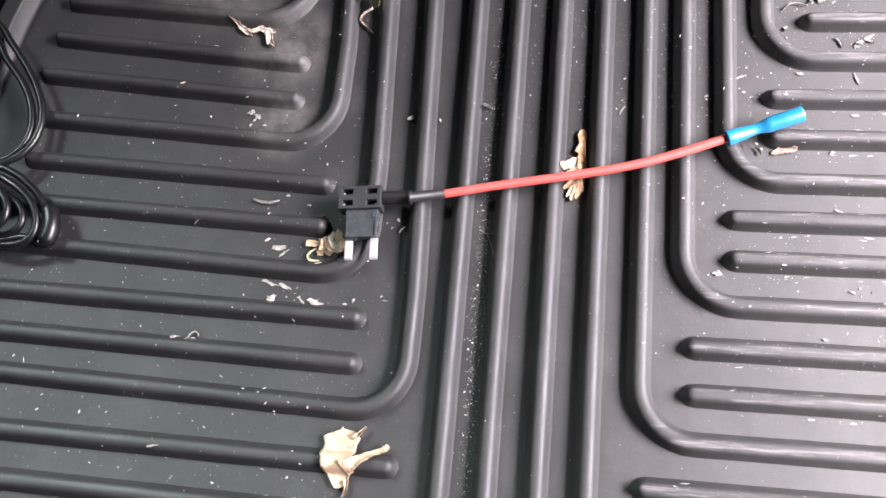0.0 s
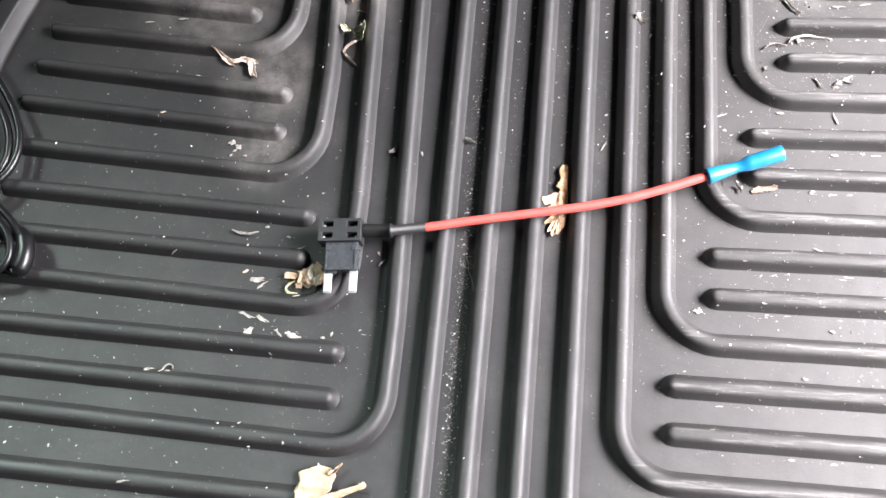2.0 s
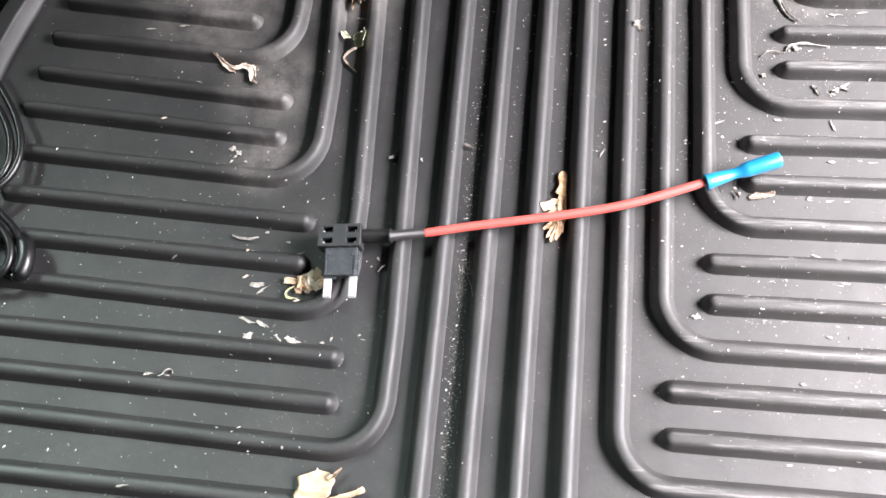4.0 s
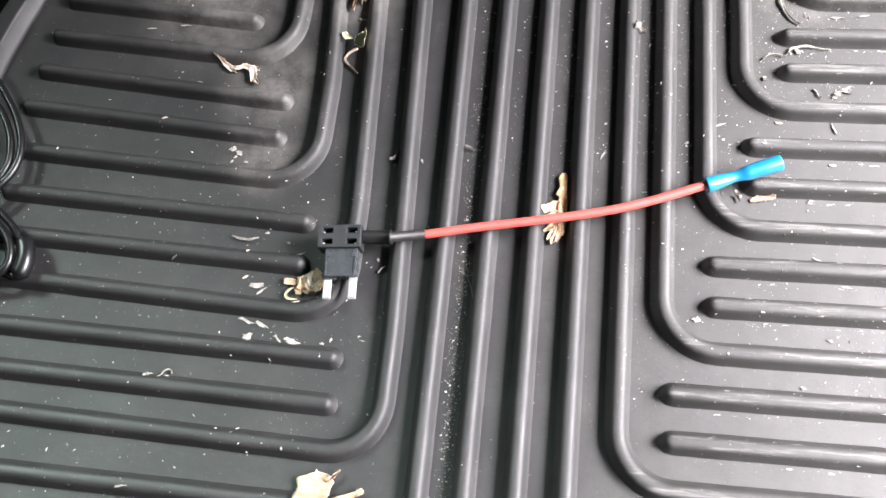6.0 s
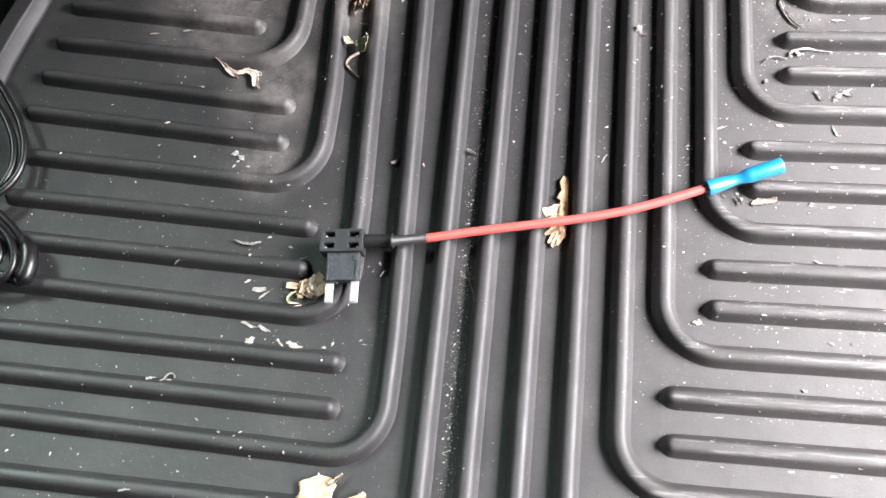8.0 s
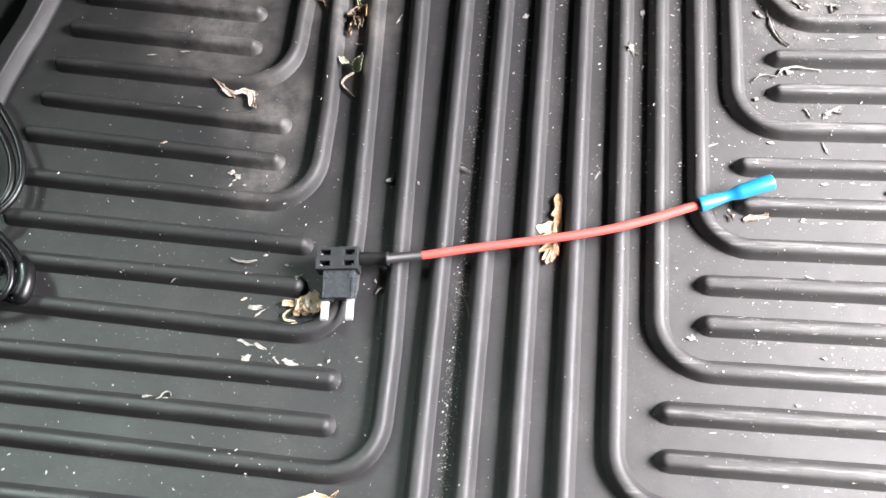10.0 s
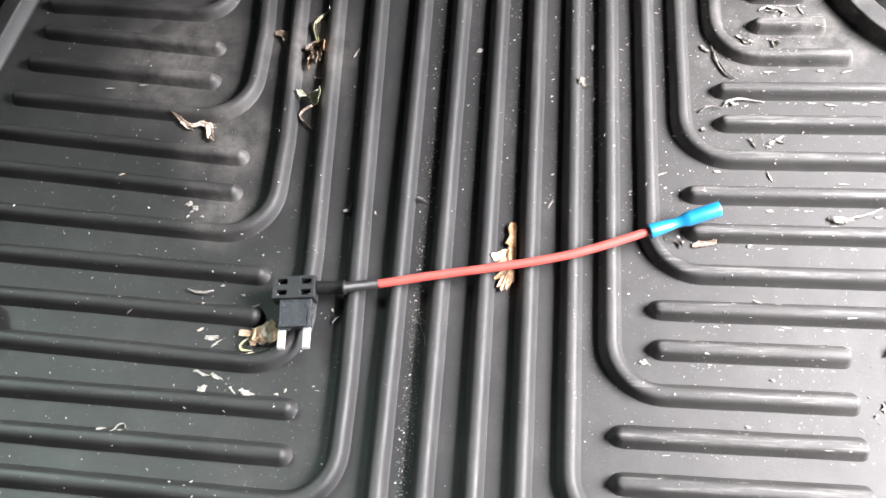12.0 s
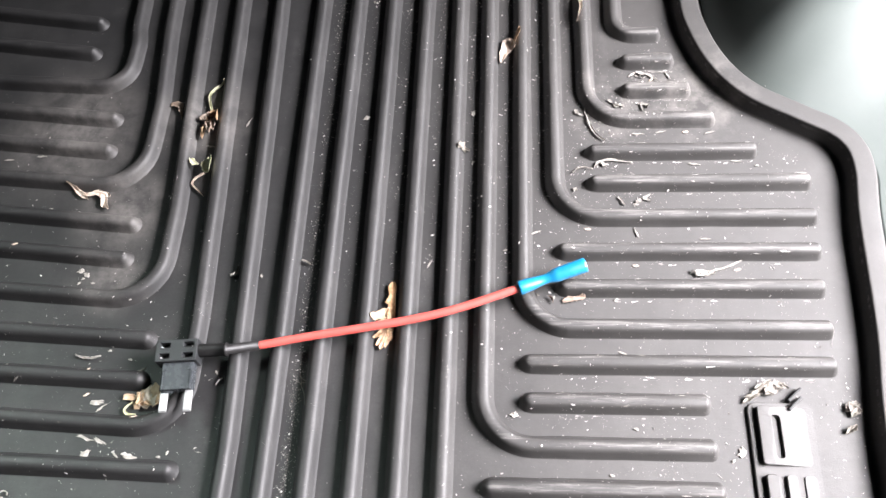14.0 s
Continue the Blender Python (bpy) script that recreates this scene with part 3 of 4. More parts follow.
# ---- leaves and litter ----
def scrap_mesh(spine, widths, seed, ragged=0.4, curl=0.3, lift=0.0006, n=34, m=9, thick=0.00022):
    """A torn dry leaf scrap along a plan curve. widths: along it from 0 to 1, its left and right half width."""
    path = smooth_path(spine, 8)
    bm = bmesh.new()
    top, low = [], []
    for i in range(n + 1):
        f = i / n
        at = f * (len(path) - 1)
        k = min(int(at), len(path) - 2)
        p = path[k].lerp(path[k + 1], at - k)
        d = (path[k + 1] - path[k]).normalized()
        side = Vector((-d.y, d.x))
        wl = float(np.interp(f, [w[0] for w in widths], [w[1] for w in widths]))
        wr = float(np.interp(f, [w[0] for w in widths], [w[2] for w in widths]))
        wl *= 1 + ragged * (noise.noise((f * 9, seed, 0.0)) + 0.8 * noise.noise((f * 31, seed, 5.0)) + 0.5 * noise.noise((f * 67, seed, 6.0)))
        wr *= 1 + ragged * (noise.noise((f * 9, seed, 9.0)) + 0.8 * noise.noise((f * 31, seed, 14.0)) + 0.5 * noise.noise((f * 67, seed, 15.0)))
        rt, rl = [], []
        for j in range(m + 1):
            s = 2 * j / m - 1
            off = s * (wl if s > 0 else wr)
            x, y = p.x + side.x * off, p.y + side.y * off
            z = lift + curl * U * (s * s * 3 + 2.2 * noise.noise((x * 0.22, y * 0.22, seed)) + 1.3 * noise.noise((x * 0.7, y * 0.7, seed)) + 0.5 * noise.noise((x * 1.9, y * 1.9, seed)))
            z += relief(x, y)
            rt.append(bm.verts.new((x * U, y * U, z + thick)))
            rl.append(bm.verts.new((x * U, y * U, z)))
        top.append(rt)
        low.append(rl)
    for i in range(n):
        for j in range(m):
            bm.faces.new((top[i][j], top[i + 1][j], top[i + 1][j + 1], top[i][j + 1]))
            bm.faces.new((low[i][j], low[i][j + 1], low[i + 1][j + 1], low[i + 1][j]))
        bm.faces.new((top[i][0], low[i][0], low[i + 1][0], top[i + 1][0]))
        bm.faces.new((top[i][m], top[i + 1][m], low[i + 1][m], low[i][m]))
    for i in (0, n):
        for j in range(m):
            bm.faces.new((top[i][j], top[i][j + 1], low[i][j + 1], low[i][j]))
    return bm


def scrap(name, label, category, mat, spine, widths, seed, **kw):
    return tagged(part(name, scrap_mesh(spine, widths, seed, **kw), mat), label, category)


torn = thing("leaf", "torn brown and cream oak leaf scrap under the red wire", "leaf")
part("brown_rim", scrap_mesh([(38.6, 28.6), (39.0, 25.0), (38.8, 20.5), (39.2, 15.0), (39.2, 9.0), (38.8, 4.0)],
     ((0, 0.5, 0.6), (0.06, 1.1, 1.6), (0.14, 1.2, 2.5), (0.24, 1.1, 2.0), (0.32, 1.1, 1.4), (0.40, 1.2, 2.4), (0.44, 1.2, 3.2), (0.47, 1.2, 1.6), (0.6, 1.3, 2.2), (0.8, 1.2, 2.2), (0.94, 0.9, 1.6), (1, 0.3, 0.5)), 2.0, ragged=0.12, curl=0.22, n=90, m=8), LEAF_BROWN, torn, "brown curled rim of the leaf")
for spine, widths, seed in (
        ([(38.4, 14.6), (35.4, 14.0), (32.8, 13.0), (30.9, 12.2)], ((0, 2.6, 2.4), (0.3, 2.0, 2.6), (0.6, 1.5, 1.8), (0.85, 1.4, 1.3), (1, 0.5, 0.5)), 3.1),
        ([(38.6, 11.6), (36.0, 10.6), (33.6, 9.6), (32.2, 8.8)], ((0, 1.8, 2.2), (0.5, 1.6, 1.5), (0.85, 0.8, 1.0), (1, 0.2, 0.2)), 3.9),
        ([(38.6, 8.6), (36.2, 6.8), (33.8, 5.0), (32.2, 3.8)], ((0, 1.8, 1.6), (0.5, 1.3, 1.2), (0.85, 0.7, 0.7), (1, 0.15, 0.15)), 4.4),
        ([(38.4, 7.4), (36.6, 4.8), (34.8, 2.2), (33.6, 0.6)], ((0, 1.5, 1.5), (0.5, 1.2, 1.1), (0.85, 0.7, 0.6), (1, 0.15, 0.15)), 4.9),
        ([(38.4, 6.8), (37.4, 3.8), (36.0, 0.8), (35.4, -1.2)], ((0, 1.4, 1.4), (0.5, 1.1, 1.0), (0.85, 0.6, 0.7), (1, 0.15, 0.15)), 5.5),
        ([(38.6, 6.2), (38.2, 3.4), (37.6, 1.2), (37.4, -0.4)], ((0, 1.2, 1.3), (0.5, 1.0, 0.9), (0.85, 0.5, 0.6), (1, 0.15, 0.15)), 6.1),
        ([(38.8, 6.0), (39.4, 4.0), (39.6, 2.6)], ((0, 1.0, 1.1), (0.6, 0.6, 0.7), (1, 0.1, 0.1)), 6.7)):
    part("frayed_lobe", scrap_mesh(spine, widths, seed, ragged=0.22, curl=0.18, lift=0.0005 + 0.00004 * seed, n=34, m=8), LEAF_CREAM if int(seed) % 2 else LEAF_TAN, torn, "cream frayed lobe" if int(seed) % 2 else "tan frayed lobe")
big = thing("leaf", "large cream torn leaf scrap with a narrow tail on the mat", "leaf")
for name, spine, widths, seed, kw in (
        ("blade_of_leaf", [(-40.2, -91.2), (-40.8, -95.5), (-40.4, -102), (-40.1, -107), (-40.9, -111.8)], ((0, 3.4, 0.8), (0.05, 5.0, 1.6), (0.14, 6.8, 4.0), (0.21, 6.2, 7.2), (0.3, 5.6, 6.6), (0.5, 4.9, 6.4), (0.68, 4.4, 6.0), (0.8, 3.2, 4.6), (0.92, 2.4, 2.6), (1, 0.8, 0.8)), 4.0, dict(ragged=0.10, curl=0.2, lift=0.0010, n=60, m=14)),
        ("torn_strip", [(-38.5, -105.5), (-33.5, -101.8), (-28, -98.6), (-23.4, -96.4)], ((0, 2.8, 2.8), (0.35, 1.7, 2.0), (0.7, 1.1, 1.0), (0.84, 0.8, 0.9), (0.87, 1.5, 1.2), (0.92, 0.7, 1.0), (0.96, 1.4, 1.2), (1, 0.9, 0.7)), 5.0, dict(ragged=0.3, curl=0.3, lift=0.0013, n=40)),
        ("spike", [(-37, -94.4), (-34.6, -92.6), (-32.4, -90.0)], ((0, 0.9, 0.9), (0.6, 0.6, 0.5), (1, 0.15, 0.15)), 6.0, dict(ragged=0.3, curl=0.4, lift=0.0015, n=14, m=4)),
        ("tail", [(-37.8, -108.6), (-37.4, -111.6), (-38.6, -114.8)], ((0, 1.0, 1.0), (0.5, 0.6, 0.6), (1, 0.12, 0.12)), 7.0, dict(ragged=0.3, curl=0.3, lift=0.0009, n=14, m=4))):
    part(name, scrap_mesh(spine, widths, seed, **kw), LEAF_CREAM, big)
crumb_rng = np.random.default_rng(3)
CRUMB = "crumpled dry leaf crumb heaped beside the fuse tap"
for k in range(15):
    f = k / 14
    x, y = -58.5 + 9.0 * f + crumb_rng.normal(0, 0.7), -23.2 + 1.2 * f + crumb_rng.uniform(-3.0, 3.0)
    a, r, w = crumb_rng.uniform(0, 3.14), crumb_rng.uniform(2.0, 3.6), crumb_rng.uniform(1.0, 2.0)
    d = Vector((math.cos(a), math.sin(a))) * r
    bend = crumb_rng.uniform(-0.6, 0.6)
    scrap("leaf_crumb", CRUMB, "leaf", (LEAF_PALE, LEAF_CREAM, LEAF_TAN, LEAF_PALE, LEAF_TAN)[k % 5], [(x - d.x, y - d.y), (x - d.y * bend, y + d.x * bend), (x + d.x, y + d.y)],
          ((0, 0.3, 0.4), (0.25, w, w * 0.7), (0.7, w * 0.7, w), (1, 0.3, 0.2)), 7.0 + k * 1.3, ragged=0.4, curl=0.14, lift=0.0006 + 0.0002 * k, n=14, m=4)
scrap("leaf_crumb", "flat cream leaf crumb at the edge of a small heap", "leaf", LEAF_CREAM, [(-65.0, -22.4), (-62.4, -22.2), (-59.8, -22.6)], ((0, 1.0, 1.1), (0.3, 1.4, 1.3), (0.8, 1.2, 1.3), (1, 0.9, 0.9)), 31.0, ragged=0.15, curl=0.2, lift=0.0012, n=20, m=6)
scrap("leaf_crumb", "broken tan leaf crumb in a small heap", "leaf", LEAF_TAN, [(-58.0, -20.4), (-57.4, -22.8), (-58.4, -25.4)], ((0, 1.1, 0.9), (0.4, 1.5, 1.3), (0.8, 1.2, 1.4), (1, 0.6, 0.5)), 32.0, ragged=0.25, curl=0.3, lift=0.0016, n=20, m=6)
scrap("green_sprig", "thin pale green curl under the heap of leaf crumbs", "leaf", LEAF_GREEN, [(-60.6, -24.2), (-62.4, -25.4), (-63.6, -27.2), (-62.4, -28.9), (-58.8, -29.0)], ((0, 0.2, 0.2), (0.35, 0.35, 0.3), (0.65, 0.55, 0.45), (0.85, 0.45, 0.45), (1, 0.15, 0.15)), 33.0, ragged=0.3, curl=0.25, n=30, m=4)
curled = thing("curled_leaf", "pale torn leaf strip with a thin tail between ribs", "leaf")
for spine, widths, seed in (
        ([(-112.5, 76.7), (-110.2, 75.4), (-107.6, 73.4), (-105.2, 71.6), (-102.6, 69.9)], ((0, 0.1, 0.1), (0.3, 0.5, 0.45), (0.5, 1.2, 1.0), (0.75, 1.3, 1.3), (0.92, 0.8, 0.7), (1, 0.2, 0.2)), 13.0),
        ([(-105.6, 72.6), (-102.4, 71.6), (-99.4, 72.4), (-96.6, 72.6)], ((0, 0.4, 0.4), (0.3, 0.9, 0.8), (0.6, 1.2, 1.0), (1, 0.9, 0.9)), 13.9),
        ([(-98.6, 72.6), (-96.2, 71.6), (-94.0, 71.6), (-92.4, 71.2)], ((0, 0.6, 0.7), (0.3, 1.3, 1.6), (0.7, 1.3, 1.5), (1, 0.5, 0.6)), 14.7),
        ([(-95.4, 71.8), (-94.6, 69.2), (-93.8, 66.8), (-94.2, 65.0)], ((0, 1.3, 1.2), (0.4, 1.8, 1.5), (0.75, 1.0, 1.3), (1, 0.5, 0.6)), 15.2),
        ([(-93.8, 67.2), (-92.6, 65.6), (-91.6, 64.2)], ((0, 0.9, 0.9), (0.6, 0.8, 0.7), (1, 0.3, 0.3)), 15.9)):
    part("lobe", scrap_mesh(spine, widths, seed, ragged=0.35, curl=0.30, lift=0.0004 + 0.0002 * (seed - 13.0), n=34, m=6), LEAF_PALE, curled)
green = thing("green_leaf", "withered pale green leaf scrap in a groove", "leaf")
for spine, w, seed in (([(-51.6, 87.4), (-48.8, 85.6), (-46.2, 83.6)], 3.3, 17.0), ([(-52.0, 84.8), (-49.6, 86.6), (-46.6, 87.0)], 1.9, 18.3), ([(-51.4, 83.4), (-48.6, 82.8), (-46.6, 81.0)], 1.7, 19.1), ([(-57.2, 88.8), (-55.6, 86.6), (-53.2, 85.8)], 1.3, 20.4)):
    part("lobe", scrap_mesh(spine, ((0, 0.5, 0.6), (0.25, w, w * 0.8), (0.6, w * 0.9, w), (0.85, w * 0.6, w * 0.5), (1, 0.3, 0.2)), seed, ragged=0.35, curl=0.18, lift=0.0022 + 0.00005 * seed, n=28, m=8), LEAF_GREEN, green)
scrap("leaf_stalk", "thin pale curved leaf stalk in a groove", "stalk", LEAF_PALE, [(-50.8, 82.6), (-53.4, 80.8), (-55.2, 78.4), (-55.2, 76.6), (-52.2, 73.6), (-49.2, 70.6)], ((0, 0.5, 0.5), (0.2, 0.6, 0.5), (0.45, 0.45, 0.4), (0.7, 0.4, 0.4), (1, 0.1, 0.1)), 18.0, ragged=0.25, curl=0.25, n=30, m=4)
crumpled = thing("dry_leaf", "crumpled dull brown leaf scrap curled up in a groove", "leaf")
for k, (ends, w) in enumerate(((((-53.4, 114.5), (-51.6, 110.5), (-50.6, 105.5)), 1.9), (((-53.2, 114), (-53.6, 108.5), (-55.2, 101.5)), 1.3), (((-53, 114.6), (-55.4, 111.6), (-57.4, 110.6)), 1.1), (((-53, 113), (-49.8, 113.6), (-48.2, 109.0)), 1.4), (((-54, 109), (-52, 106.6), (-51.2, 102.6)), 1.2))):
    part("lobe", scrap_mesh(ends, ((0, 0.3, 0.3), (0.3, w, w * 0.8), (0.7, w * 0.8, w), (1, 0.2, 0.2)), 21.0 + k * 1.7, ragged=0.6, curl=0.6, lift=0.0014 + 0.0004 * k, n=20, m=5), LEAF_DULL if k % 2 == 0 else LEAF_TAN, crumpled)
scrap("leaf_stalk", "thin bleached leaf stalk curving up a groove", "stalk", LEAF_GREEN, [(-53, 117), (-55.4, 125), (-54, 130), (-49.4, 134.6)], ((0, 0.7, 0.6), (0.5, 0.6, 0.6), (1, 0.3, 0.3)), 22.0, curl=0.35, n=16, m=3)
scrap("dry_leaf", "small dull brown leaf scrap beside a groove", "leaf", LEAF_DULL, [(-74, 121.5), (-70, 121), (-68, 117), (-66.6, 112.5)], ((0, 0.8, 0.8), (0.3, 2.0, 1.4), (0.7, 1.2, 0.8), (1, 0.4, 0.4)), 23.0, curl=0.3)
scrap("pale_leaf", "cream coloured torn leaf scrap lying on the ribs", "leaf", LEAF_PALE, [(86, 158), (85, 153), (83, 149), (82, 143)], ((0, 0.5, 0.5), (0.25, 3.4, 3.6), (0.6, 3.0, 2.0), (1, 0.4, 0.8)), 25.0, ragged=0.35, curl=0.3)
scrap("dry_leaf", "tan leaf tip beside a cream leaf scrap", "leaf", LEAF_TAN, [(87.5, 153), (89.5, 157), (90.5, 161)], ((0, 1.3, 1.0), (0.6, 1.2, 1.0), (1, 0.3, 0.3)), 26.0, n=10, m=4)
scrap("peeling", "thin pale peeling lying along a groove", "litter", LEAF_PALE, [(119, 186), (118.4, 180), (119.6, 172), (117.4, 165)], ((0, 0.6, 0.6), (0.4, 1.1, 0.8), (0.8, 0.5, 0.6), (1, 0.2, 0.2)), 27.0, curl=0.4)
shaving = thing("wood_shaving", "ragged white wood shaving with a thin tail between ribs", "litter")
for spine, w, seed in (([(158.8, 33.2), (162.6, 33.6), (166.4, 33.2), (169.6, 34.2)], 0.9, 28.0), ([(160.8, 32.2), (164.4, 32.2), (167.8, 33.0)], 0.5, 28.7), ([(165.6, 33.6), (170.4, 34.6), (175.0, 36.4), (179.2, 38.6)], 0.42, 29.4), ([(159.4, 34.4), (160.8, 32.8), (161.0, 31.4)], 0.45, 30.2)):
    part("shred", scrap_mesh(spine, ((0, 0.2, 0.25), (0.2, w, w * 0.8), (0.55, w * 0.8, w * 1.1), (0.85, w * 0.5, w * 0.6), (1, 0.1, 0.1)), seed, ragged=0.7, curl=0.22, lift=0.0003 + 0.0001 * (seed - 28.0), n=36, m=5), CHIP, shaving)
scrap("bark_flake", "tan bark flake lying beside the blue connector", "litter", FLAKE, [(107.4, 20.4), (109.6, 21.4), (112, 21.4), (114.4, 22.0), (116.6, 22.4)], ((0, 0.4, 0.6), (0.15, 0.9, 1.3), (0.4, 1.0, 1.2), (0.6, 0.8, 0.9), (0.85, 0.7, 1.1), (1, 0.4, 0.3)), 29.0, ragged=0.5, curl=0.15, lift=0.0003, n=36, m=6)
scrap("splinter", "small thin curved splinter beside a tan bark flake", "litter", FLAKE, [(101.8, 22.6), (103.2, 21.6), (103.6, 19.8)], ((0, 0.2, 0.2), (0.5, 0.35, 0.3), (1, 0.15, 0.15)), 29.8, ragged=0.4, curl=0.2, n=18, m=4)


def clump(label, shreds, seed, mat=None, heap=0.00016):
    """A matted heap of torn fibres: each shred from end to end with its half width."""
    ob = thing("fibre_clump", label, "litter")
    for k, (x0, y0, x1, y1, w) in enumerate(shreds):
        sag = 0.25 * w * (-1) ** k
        part("shred", scrap_mesh([(x0, y0), ((x0 + x1) / 2 + sag, (y0 + y1) / 2 + sag), (x1, y1)], ((0, 0.15, 0.2), (0.25, w, w * 0.8), (0.55, w * 0.8, w * 1.1), (0.85, w * 0.6, w * 0.5), (1, 0.1, 0.15)), seed + 1.7 * k, ragged=0.55, curl=0.28 if mat is None else 0.12, lift=0.0003 + heap * k, n=26, m=6), mat or FIBRE, ob)


clump("matted pale torn wood fibres heaped above the emblem", ((172.6, -20.8, 180.5, -15.6, 0.9), (175, -18.6, 184, -13.4, 1.3), (179, -15.6, 188, -14.6, 2.2), (181, -17.6, 186.4, -12.6, 1.8), (184, -13, 189.6, -15.4, 1.2), (177.4, -15.2, 183.6, -12.2, 0.7), (173.6, -18.6, 178.6, -17.6, 0.6)), 40.0)
clump("ragged pale fibre scrap lying near the mat's rim", ((208.8, -23.4, 214.4, -20.4, 2.0), (210.2, -20.0, 214.6, -23.4, 1.7), (210.6, -25.4, 213.6, -22.0, 1.2)), 52.0)
clump("small pale torn fibre scrap lying near the mat's rim", ((207.8, -31.6, 212.0, -28.6, 1.1), (210.4, -30.8, 211.8, -28.4, 0.8)), 55.0)
clump("pale crumpled fibre tuft caught between two ribs", ((63.6, 92.4, 66.4, 98.0, 0.8), (64.2, 96.4, 68.4, 93.4, 0.8), (63.4, 94.4, 66.6, 92.6, 0.6)), 57.0)
clump("arched pale fibre shreds along the foot of a rib", ((140.2, 133.8, 144.4, 136.4, 0.5), (143.6, 136.4, 148.8, 134.8, 0.7), (147.6, 135.4, 152.8, 131.4, 0.6), (145.0, 134.2, 147.0, 132.6, 0.35)), 71.0, CHIP, 0.00006)
clump("crumbled pale fibre heap at the foot of a rib", ((130.0, 120.6, 132.4, 118.6, 0.6), (132.6, 118.4, 135.0, 116.8, 0.8), (134.6, 117.6, 137.2, 116.6, 0.6), (133.4, 119.4, 134.2, 117.2, 0.4)), 74.0, CHIP, 0.00006)
clump("forked pale fibre scrap at the foot of a rib", ((143.2, 118.2, 148.4, 117.6, 0.5), (144.8, 118.6, 145.4, 114.4, 0.4), (146.6, 118.4, 147.4, 115.6, 0.35)), 76.0, CHIP, 0.00006)
clump("forked pale wood shaving lying between two ribs", ((138.6, 65.8, 142.6, 68.6, 0.7), (141.8, 68.0, 145.6, 70.4, 0.6), (142.0, 68.6, 145.4, 67.0, 0.5), (139.4, 66.8, 141.4, 66.0, 0.45)), 78.0, CHIP, 0.00006)
clump("small pale hooked fibre between two ribs", ((131.8, 69.0, 133.6, 67.4, 0.5), (133.2, 67.8, 134.6, 65.0, 0.45)), 80.0, CHIP, 0.00006)
clump("crumbled pale fibre pinch beside a rib's end", ((113.0, 73.6, 115.0, 72.6, 0.6), (113.6, 72.2, 114.6, 74.0, 0.5)), 82.0, CHIP, 0.00006)
clump("crumbled pale fibre pinch beside a bent rib", ((114.8, 115.2, 116.6, 113.6, 0.6), (116.0, 113.8, 118.6, 112.0, 0.5), (115.4, 113.2, 116.4, 115.0, 0.4)), 84.0, CHIP, 0.00006)
clump("crumbled grey fibre knot at the foot of a rib", ((125.4, 86.4, 127.6, 85.0, 0.7), (126.0, 84.8, 128.4, 86.0, 0.5)), 86.0, CHIP, 0.00006)
scrap("peeling", "long thin white peeling along the foot of a rib", "litter", CHIP, [(122.8, 84.6), (124.8, 87.0), (129.6, 87.7), (134.0, 87.2), (139.0, 86.4)], ((0, 0.2, 0.3), (0.2, 0.4, 0.5), (0.5, 0.35, 0.35), (1, 0.12, 0.12)), 88.0, ragged=0.5, curl=0.2, lift=0.0004, n=40, m=4)
scrap("fibre_strand", "fine arched pale fibre strand beside a rib", "fibre", FIBRE, [(113.2, 81.6), (115.4, 83.4), (118.0, 84.2), (122.0, 83.2)], ((0, 0.12, 0.12), (0.5, 0.2, 0.2), (1, 0.12, 0.12)), 89.0, ragged=0.4, curl=0.2, n=24, m=3)
scrap("splinter", "small curved pale splinter in a groove", "litter", CHIP, [(-29.0, -16.4), (-28.0, -14.8), (-26.6, -13.6)], ((0, 0.12, 0.12), (0.5, 0.3, 0.25), (1, 0.12, 0.12)), 90.0, ragged=0.4, curl=0.15, n=18, m=3)
scrap("peeling", "thin curved pale peeling beside a bent rib", "litter", CHIP, [(120.6, 112.4), (121.2, 108.6), (122.6, 104.4), (125.0, 100.6), (128.0, 98.4)], ((0, 0.3, 0.4), (0.2, 0.6, 0.5), (0.5, 0.5, 0.6), (0.8, 0.35, 0.5), (1, 0.15, 0.15)), 61.0, ragged=0.5, curl=0.2, lift=0.0004, n=36, m=5)
scrap("wood_shaving", "thin curled pale shaving lying between two ribs", "litter", CHIP, [(-89.6, -4.6), (-86.4, -5.6), (-82.0, -6.0), (-78.4, -5.0)], ((0, 0.3, 0.2), (0.3, 0.45, 0.35), (0.6, 0.55, 0.4), (1, 0.15, 0.15)), 63.0, ragged=0.7, curl=0.3, n=30, m=4)
scrap("grey_flake", "small grey three-cornered flake in a groove", "litter", CHIP, [(-30.8, 31.6), (-28.6, 31.9), (-27.9, 33.6), (-27.7, 36.2)], ((0, 0.6, 0.5), (0.4, 0.9, 0.5), (0.7, 0.45, 0.45), (1, 0.15, 0.15)), 65.0, ragged=0.3, curl=0.3, n=16, m=5)
scrap("wood_shaving", "small pale curled shaving in a speckled groove", "litter", CHIP, [(-0.8, 38.6), (1.0, 37.9), (3.0, 36.8)], ((0, 0.2, 0.3), (0.4, 0.5, 0.35), (1, 0.25, 0.15)), 67.0, ragged=0.5, curl=0.35, n=16, m=4)
scrap("leaf_curl", "small pale hooked curl between two ribs", "litter", CHIP, [(-106.4, -63.0), (-105.9, -60.8), (-104.2, -59.4), (-102.6, -59.9), (-102.4, -61.0)], ((0, 0.12, 0.12), (0.5, 0.28, 0.22), (1, 0.12, 0.12)), 69.0, ragged=0.4, curl=0.2, n=24, m=3)


# ---- loose chips and specks ----
rng = np.random.default_rng(7)


